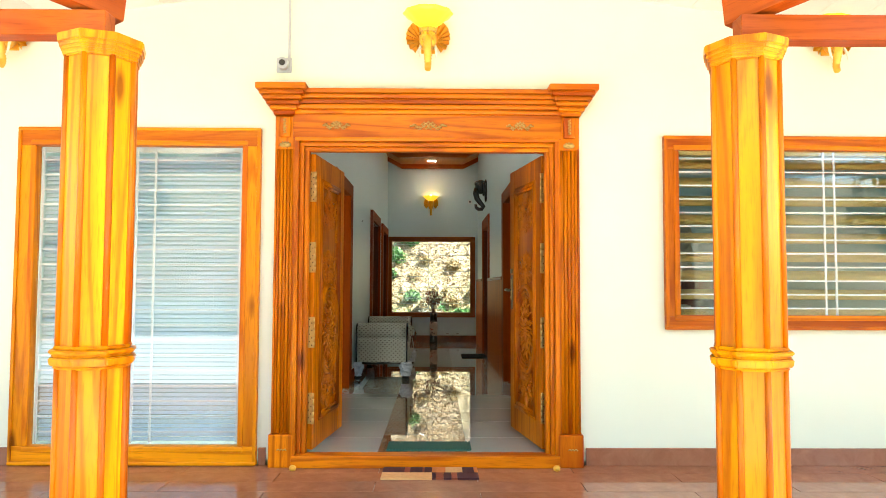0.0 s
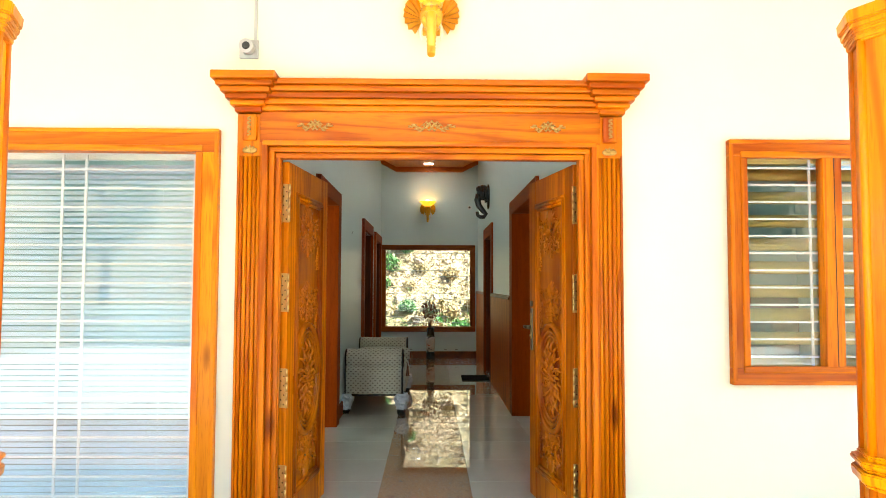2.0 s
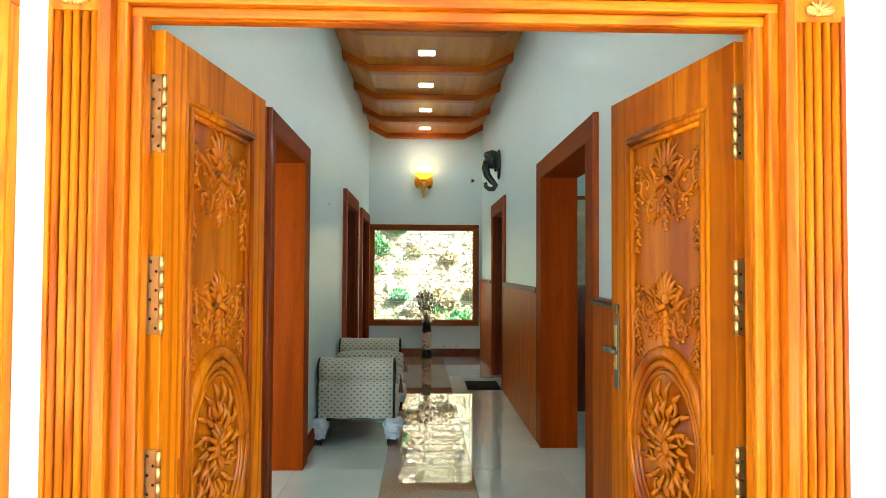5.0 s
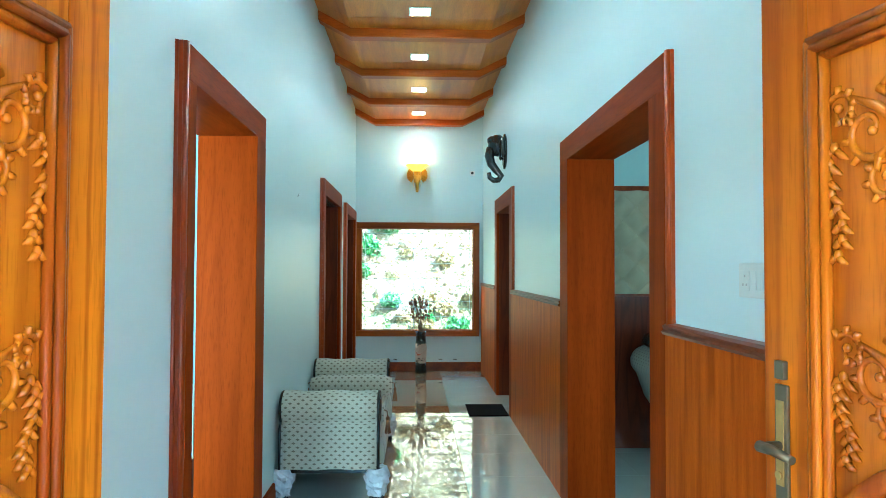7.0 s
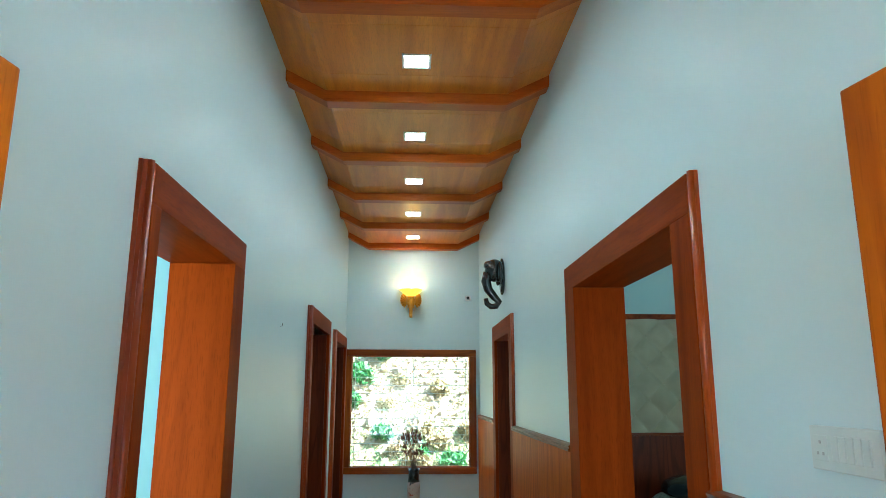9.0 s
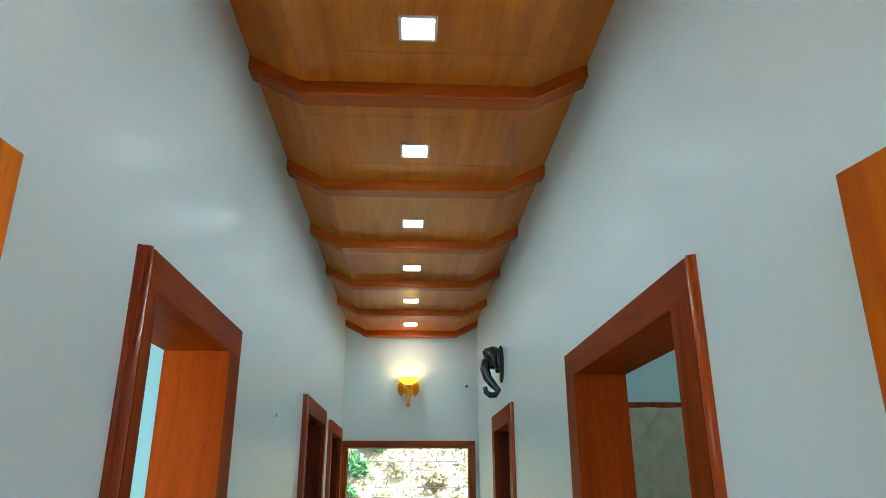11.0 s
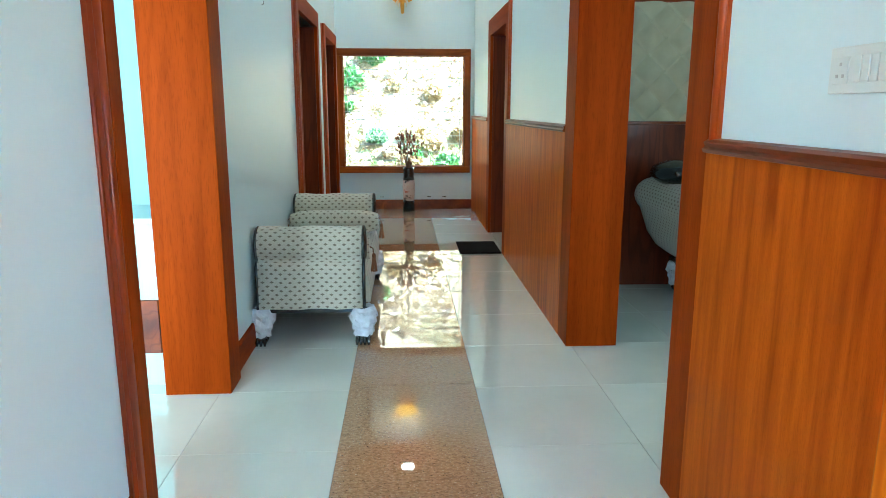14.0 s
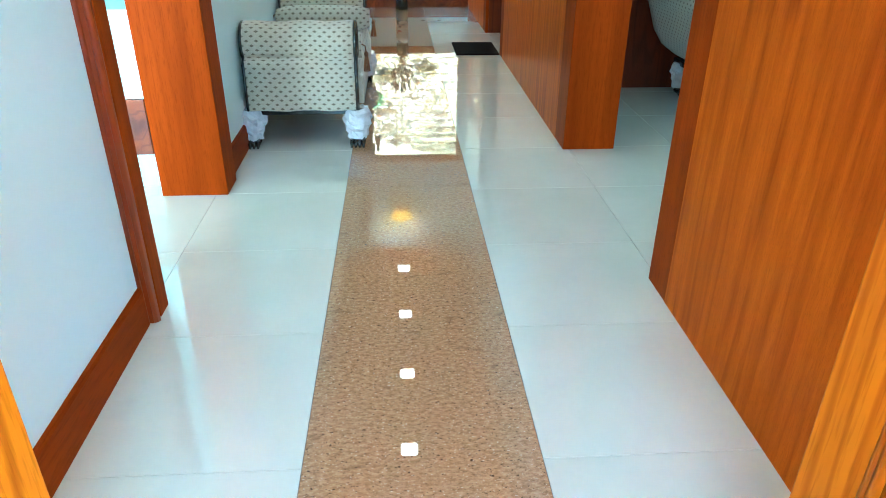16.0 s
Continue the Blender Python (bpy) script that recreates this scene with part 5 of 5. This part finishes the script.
for q in bm.verts:
    k = 1 + 0.10 * noise.noise(q.co * 2.2)
    q.co = Vector((1.84 + 0.17 * q.co.x * k, 4.40 + 0.19 * q.co.y * k, 0.885 + 0.085 * q.co.z * k))
for f in bm.faces:
    f.smooth = True
solid("cushion", bm, black_gloss, "black glossy cushion lying on the sofa arm", "cushion")
cb = thing("bedside_cabinet", "white bedside cabinet with a brown wood-grain drawer", "cabinet", (-1.42, 3.3, 0))
# white parts take the duller room paint, so their shade is in the colour
part("plinth", boxed(-1.74, 3.06, 0, -1.14, 3.5, 0.16), room_paint, cb)
part("drawer", boxed(-1.74, 3.05, 0.162, -1.14, 3.5, 0.42, bev=0.003), moulding_wood, cb, "brown wood-grain drawer front")
part("body", boxed(-1.74, 3.06, 0.422, -1.14, 3.5, 0.78), room_paint, cb)
part("top", boxed(-1.75, 3.04, 0.782, -1.13, 3.5, 0.81, bev=0.004), room_paint, cb)

# ---------------------------------------------------------------- outside
def height(x, y):
    if y > 9.0:
        d = max(0.0, y - 10.6)
        return -0.3 + min(9.0, d * 1.05) + 0.25 * noise.noise((x * 0.8, y * 0.8, 0)) * min(1, d) + (0.8 * noise.noise((x * 0.1, y * 0.1, 3)) * min(3, d))
    d = max(0.0, -y - 26)
    rise = 42 * (1 - math.exp(-d / 90)) * (0.55 + 0.45 * math.sin(x * 0.012 + 2.2)) + 3 * noise.noise((x * .03, y * .03, 1)) * min(1, d / 20)
    return -0.3 + rise


gx = sorted(set([-400, -250, -160, -110, -80, -60, -45, 45, 60, 80, 110, 160, 250, 400] + [round(-34 + 0.85 * k, 2) for k in range(81)]))
gy = sorted(set([-600, -450, -350, -280, -220, -180, -150, -125, -105, -90, -78, -68, -60, -53, -47, -42, -38, -34, -31, -28, -26, -20, -14, -8, -3.6, 0, 5, 9.0, 9.6, 24, 28, 34, 44, 60, 90, 150, 300, 600] + [round(10.2 + 0.4 * k, 2) for k in range(34)]))
bm = bmesh.new()
vs = [[bm.verts.new((x, y, height(x, y))) for y in gy] for x in gx]
for i in range(len(gx) - 1):
    for j in range(len(gy) - 1):
        bm.faces.new((vs[i][j], vs[i + 1][j], vs[i + 1][j + 1], vs[i][j + 1])).smooth = True
solid("ground", bm, soil, "dry grassy ground rising to hills and to a stony bank behind the house", "ground", "structure")
solid("driveway", boxed(-9, -14, -0.29, 9, -3.6, -0.25), concrete, "pale concrete yard in front of the veranda", "pavement", "structure")
solid("garden_wall", boxed(-9, -14.4, -0.3, 9, -14.15, 0.75, bev=0.02), wall_out, "low white garden wall across the yard", "wall", "structure")

rnd = random.Random(4)
stone_meshes = []
for k in range(12):
    bm = bmesh.new()
    bmesh.ops.create_icosphere(bm, subdivisions=2, radius=1)
    for q in bm.verts:
        q.co *= 1 + 0.35 * noise.noise(q.co * 1.3 + Vector((k * 7, 0, 0)))
        q.co = Vector((q.co.x * 1.2, q.co.y * 0.9, q.co.z * 0.7))
    stone_meshes.append(mesh_of("stone", bm, stone_mat))
for k in range(280):
    x, y = rnd.uniform(-2.6, 2.6), rnd.uniform(10.75, 14.2)
    s = rnd.uniform(0.03, 0.07) if k % 5 else rnd.uniform(0.07, 0.15)
    ob = tagged(new("boulder", stone_meshes[k % 12]), "rough tan stone on the bank behind the house", "stone", "stones of the bank")
    ob.location = (x, y, height(x, y) + s * 0.15)
    ob.rotation_euler, ob.scale = (rnd.uniform(0, 3), rnd.uniform(0, 3), rnd.uniform(0, 3)), (s, s, s)


def leaves(bm, at, r, count, size, rnd_):
    for _ in range(count):
        d = Vector((rnd_.gauss(0, 1), rnd_.gauss(0, 1), rnd_.gauss(0, 0.8)))
        p = Vector(at) + d.normalized() * r * rnd_.random() ** 0.45
        e = Euler((rnd_.uniform(0, 6), rnd_.uniform(0, 6), rnd_.uniform(0, 6))).to_matrix()
        w = size * rnd_.uniform(.6, 1.3)
        f = bm.faces.new([bm.verts.new(p + e @ Vector(q)) for q in ((-w, 0, 0), (0, -w * .4, w * .1), (w, 0, 0), (0, w * .4, w * .1))])
        f.material_index = 0


def bush(x, y, r, mt, label):
    bm = bmesh.new()
    z = height(x, y)
    for _ in range(6):
        leaves(bm, (x + rnd.uniform(-r, r) * .6, y + rnd.uniform(-r, r) * .4, z + r * rnd.uniform(.3, .9)), r * .55, 120, 0.06, rnd)
    return solid("shrub", bm, mt, label, "shrub", group="shrubs of the bank")


for k in range(20):
    x, y = rnd.uniform(-2.4, 2.4), rnd.uniform(10.8, 11.7) if k % 3 else rnd.uniform(11.7, 13.8)
    bush(x, y, rnd.uniform(.12, .26), leaf_mats[1 if k % 6 == 5 else 2], "low leafy shrub among the stones")
for x, y, r in ((-0.95, 12.75, 0.36), (-1.35, 12.9, 0.5), (-0.60, 13.1, 0.30), (-1.1, 12.3, 0.25)):
    bush(x, y, r, leaf_mats[1], "fresh green leafy bush on top of the bank")


for nm, lm, count, sd in (("dry_leaves", leaf_mats[2], 9000, 21), ("grass_tufts", leaf_mats[1], 2600, 22), ("stone_chips", stone_mat, 5000, 23)):
    r3, bm = random.Random(sd), bmesh.new()
    for _ in range(count):
        x, y = r3.uniform(-2.6, 2.6), r3.uniform(10.6, 14.2)
        if nm == "grass_tufts":
            y = 10.7 + abs(r3.gauss(0, 0.5))
        e = Euler((r3.uniform(-.9, 1.4), r3.uniform(-.9, .9), r3.uniform(0, 6))).to_matrix()
        w = r3.uniform(.015, .045)
        p = Vector((x, y, height(x, y) + r3.uniform(.01, .07)))
        qs = ((-w, 0, 0), (0, -w * .5, w * .2), (w, 0, 0), (0, w * .5, w * .2)) if nm != "grass_tufts" else ((-w * .2, 0, 0), (w * .2, 0, 0), (w * .1, 0, w * 4), (-w * .1, 0, w * 4))
        bm.faces.new([bm.verts.new(p + e @ Vector(q)) for q in qs])
    solid(nm, bm, lm, {"dry_leaves": "litter of dry tan leaves over the bank", "grass_tufts": "yellow-green grass at the foot of the bank", "stone_chips": "small broken stones strewn over the bank"}[nm], "ground cover", "stuff")


def tree(x, y, h, spread):
    t = thing("tree", "slender tree with an open leafy crown in the yard", "tree", (x, y, height(x, y)), group="trees in the yard")
    z = height(x, y)
    bm, cl = bmesh.new(), bmesh.new()
    tube(bm, [(x, y, z - 0.2), (x + .1, y, z + h * .3), (x - .1, y + .1, z + h * .65), (x, y, z + h)], (h * .03, h * .024, h * .015, h * .005), 9)
    for k in range(14):
        a, u = rnd.uniform(0, math.tau), rnd.uniform(.35, .95)
        q = Vector((x, y, z + h * u))
        e = q + Vector((math.cos(a) * spread, math.sin(a) * spread, rnd.uniform(.0, .4) * spread)) * (1.15 - u * .6)
        tube(bm, [q, (q + e) / 2 + Vector((0, 0, .15)), e], (h * .010, h * .007, h * .002), 6)
        for j in range(3):
            leaves(cl, q.lerp(e, .5 + .25 * j), spread * .35, 110, 0.12, rnd)
    part("trunk", bm, bark, t)
    part("crown", cl, leaf_mats[0], t)


for x, y, h, s in ((3.6, -11, 5.5, 1.9), (6.5, -13, 6.5, 2.2), (9.5, -17, 8, 2.6), (-13, -24, 8, 2.6), (2, -22, 7, 2.4), (13, -12, 7, 2.2)):
    tree(x, y, h, s)

# ---------------------------------------------------------------- floors, tile by tile
floor = tagged(new("floor", mesh_of("floor", boxed(-4.4, 0.0, -0.3, 4.8, YE + 0.2, -0.012), grout)), "polished cream tiled floor with a brown granite strip down the corridor", "floor", kind="structure")
PX, PY, GAP = 0.598, 0.585, 0.0008
SX0, SX1 = -0.255, 0.342
YJ = 1.192 - 2 * PY
shared = {}


def tile(x0, y0, x1, y1, material, parent, nm="tile", top=0.0, gap=GAP):
    key = (round(x1 - x0, 3), round(y1 - y0, 3), material.name)
    if key not in shared:
        w, h = x1 - x0 - 2 * gap, y1 - y0 - 2 * gap
        bm = bmesh.new()
        lo = [bm.verts.new((sx * w / 2, sy * h / 2, -0.011)) for sx, sy in ((-1, -1), (1, -1), (1, 1), (-1, 1))]
        md = [bm.verts.new((sx * w / 2, sy * h / 2, -0.001)) for sx, sy in ((-1, -1), (1, -1), (1, 1), (-1, 1))]
        hi = [bm.verts.new((sx * (w / 2 - .001), sy * (h / 2 - .001), 0)) for sx, sy in ((-1, -1), (1, -1), (1, 1), (-1, 1))]
        for p, q in ((lo, md), (md, hi)):
            for k in range(4):
                bm.faces.new((p[k], p[(k + 1) % 4], q[(k + 1) % 4], q[k]))
        bm.faces.new(hi), bm.faces.new(lo[::-1])
        shared[key] = mesh_of(nm, bm, material)
    o = new(nm, shared[key])
    o.parent = parent
    o.location = ((x0 + x1) / 2, (y0 + y1) / 2, top)
    return o


y = YJ
while y < YE:
    y1 = min(y + PY, YE)
    if y1 - max(y, 0.03) > 0.02:
        yy = max(y, 0.03)
        for x0, x1 in ((SX0 - PX, SX0), (SX1, SX1 + PX)):
            tile(x0, yy, x1, y1, cream_tile, floor)
        if y < 5.0:
            for k in range(4):
                tile(SX0 - PX * (k + 2), yy, SX0 - PX * (k + 1), y1, cream_tile, floor)
                tile(SX1 + PX * (k + 1), yy, SX1 + PX * (k + 2), y1, cream_tile, floor)
        else:
            tile(SX0 - PX - 0.4, yy, SX0 - PX, y1, cream_tile, floor)
            tile(SX1 + PX, yy, SX1 + PX + 0.4, y1, cream_tile, floor)
    y += PY
for y0, y1 in ((0.03, 3.0), (3.0, 6.0), (6.0, YE)):
    tile(SX0, y0, SX1, y1, granite, floor, "granite_slab", gap=0.0006)
vfloor = tagged(new("veranda_floor", mesh_of("veranda_floor", boxed(-6.5, -3.6, ZV - 0.0118, 6.5, 0.0, ZV - 0.010), pale_grout)), "brown matt tiled veranda floor", "floor", kind="structure")
for j in range(19):
    for i in range(11):
        x0 = -6.22 + 1.2 * i + (0.0 if j % 2 == 0 else -0.6)
        x0, x1 = max(x0, -6.5), min(x0 + 1.2, 6.5)
        tile(x0, -0.188 * (j + 1), x1, -0.188 * j, brown_tile, vfloor, "plank_tile", top=ZV, gap=0.002)
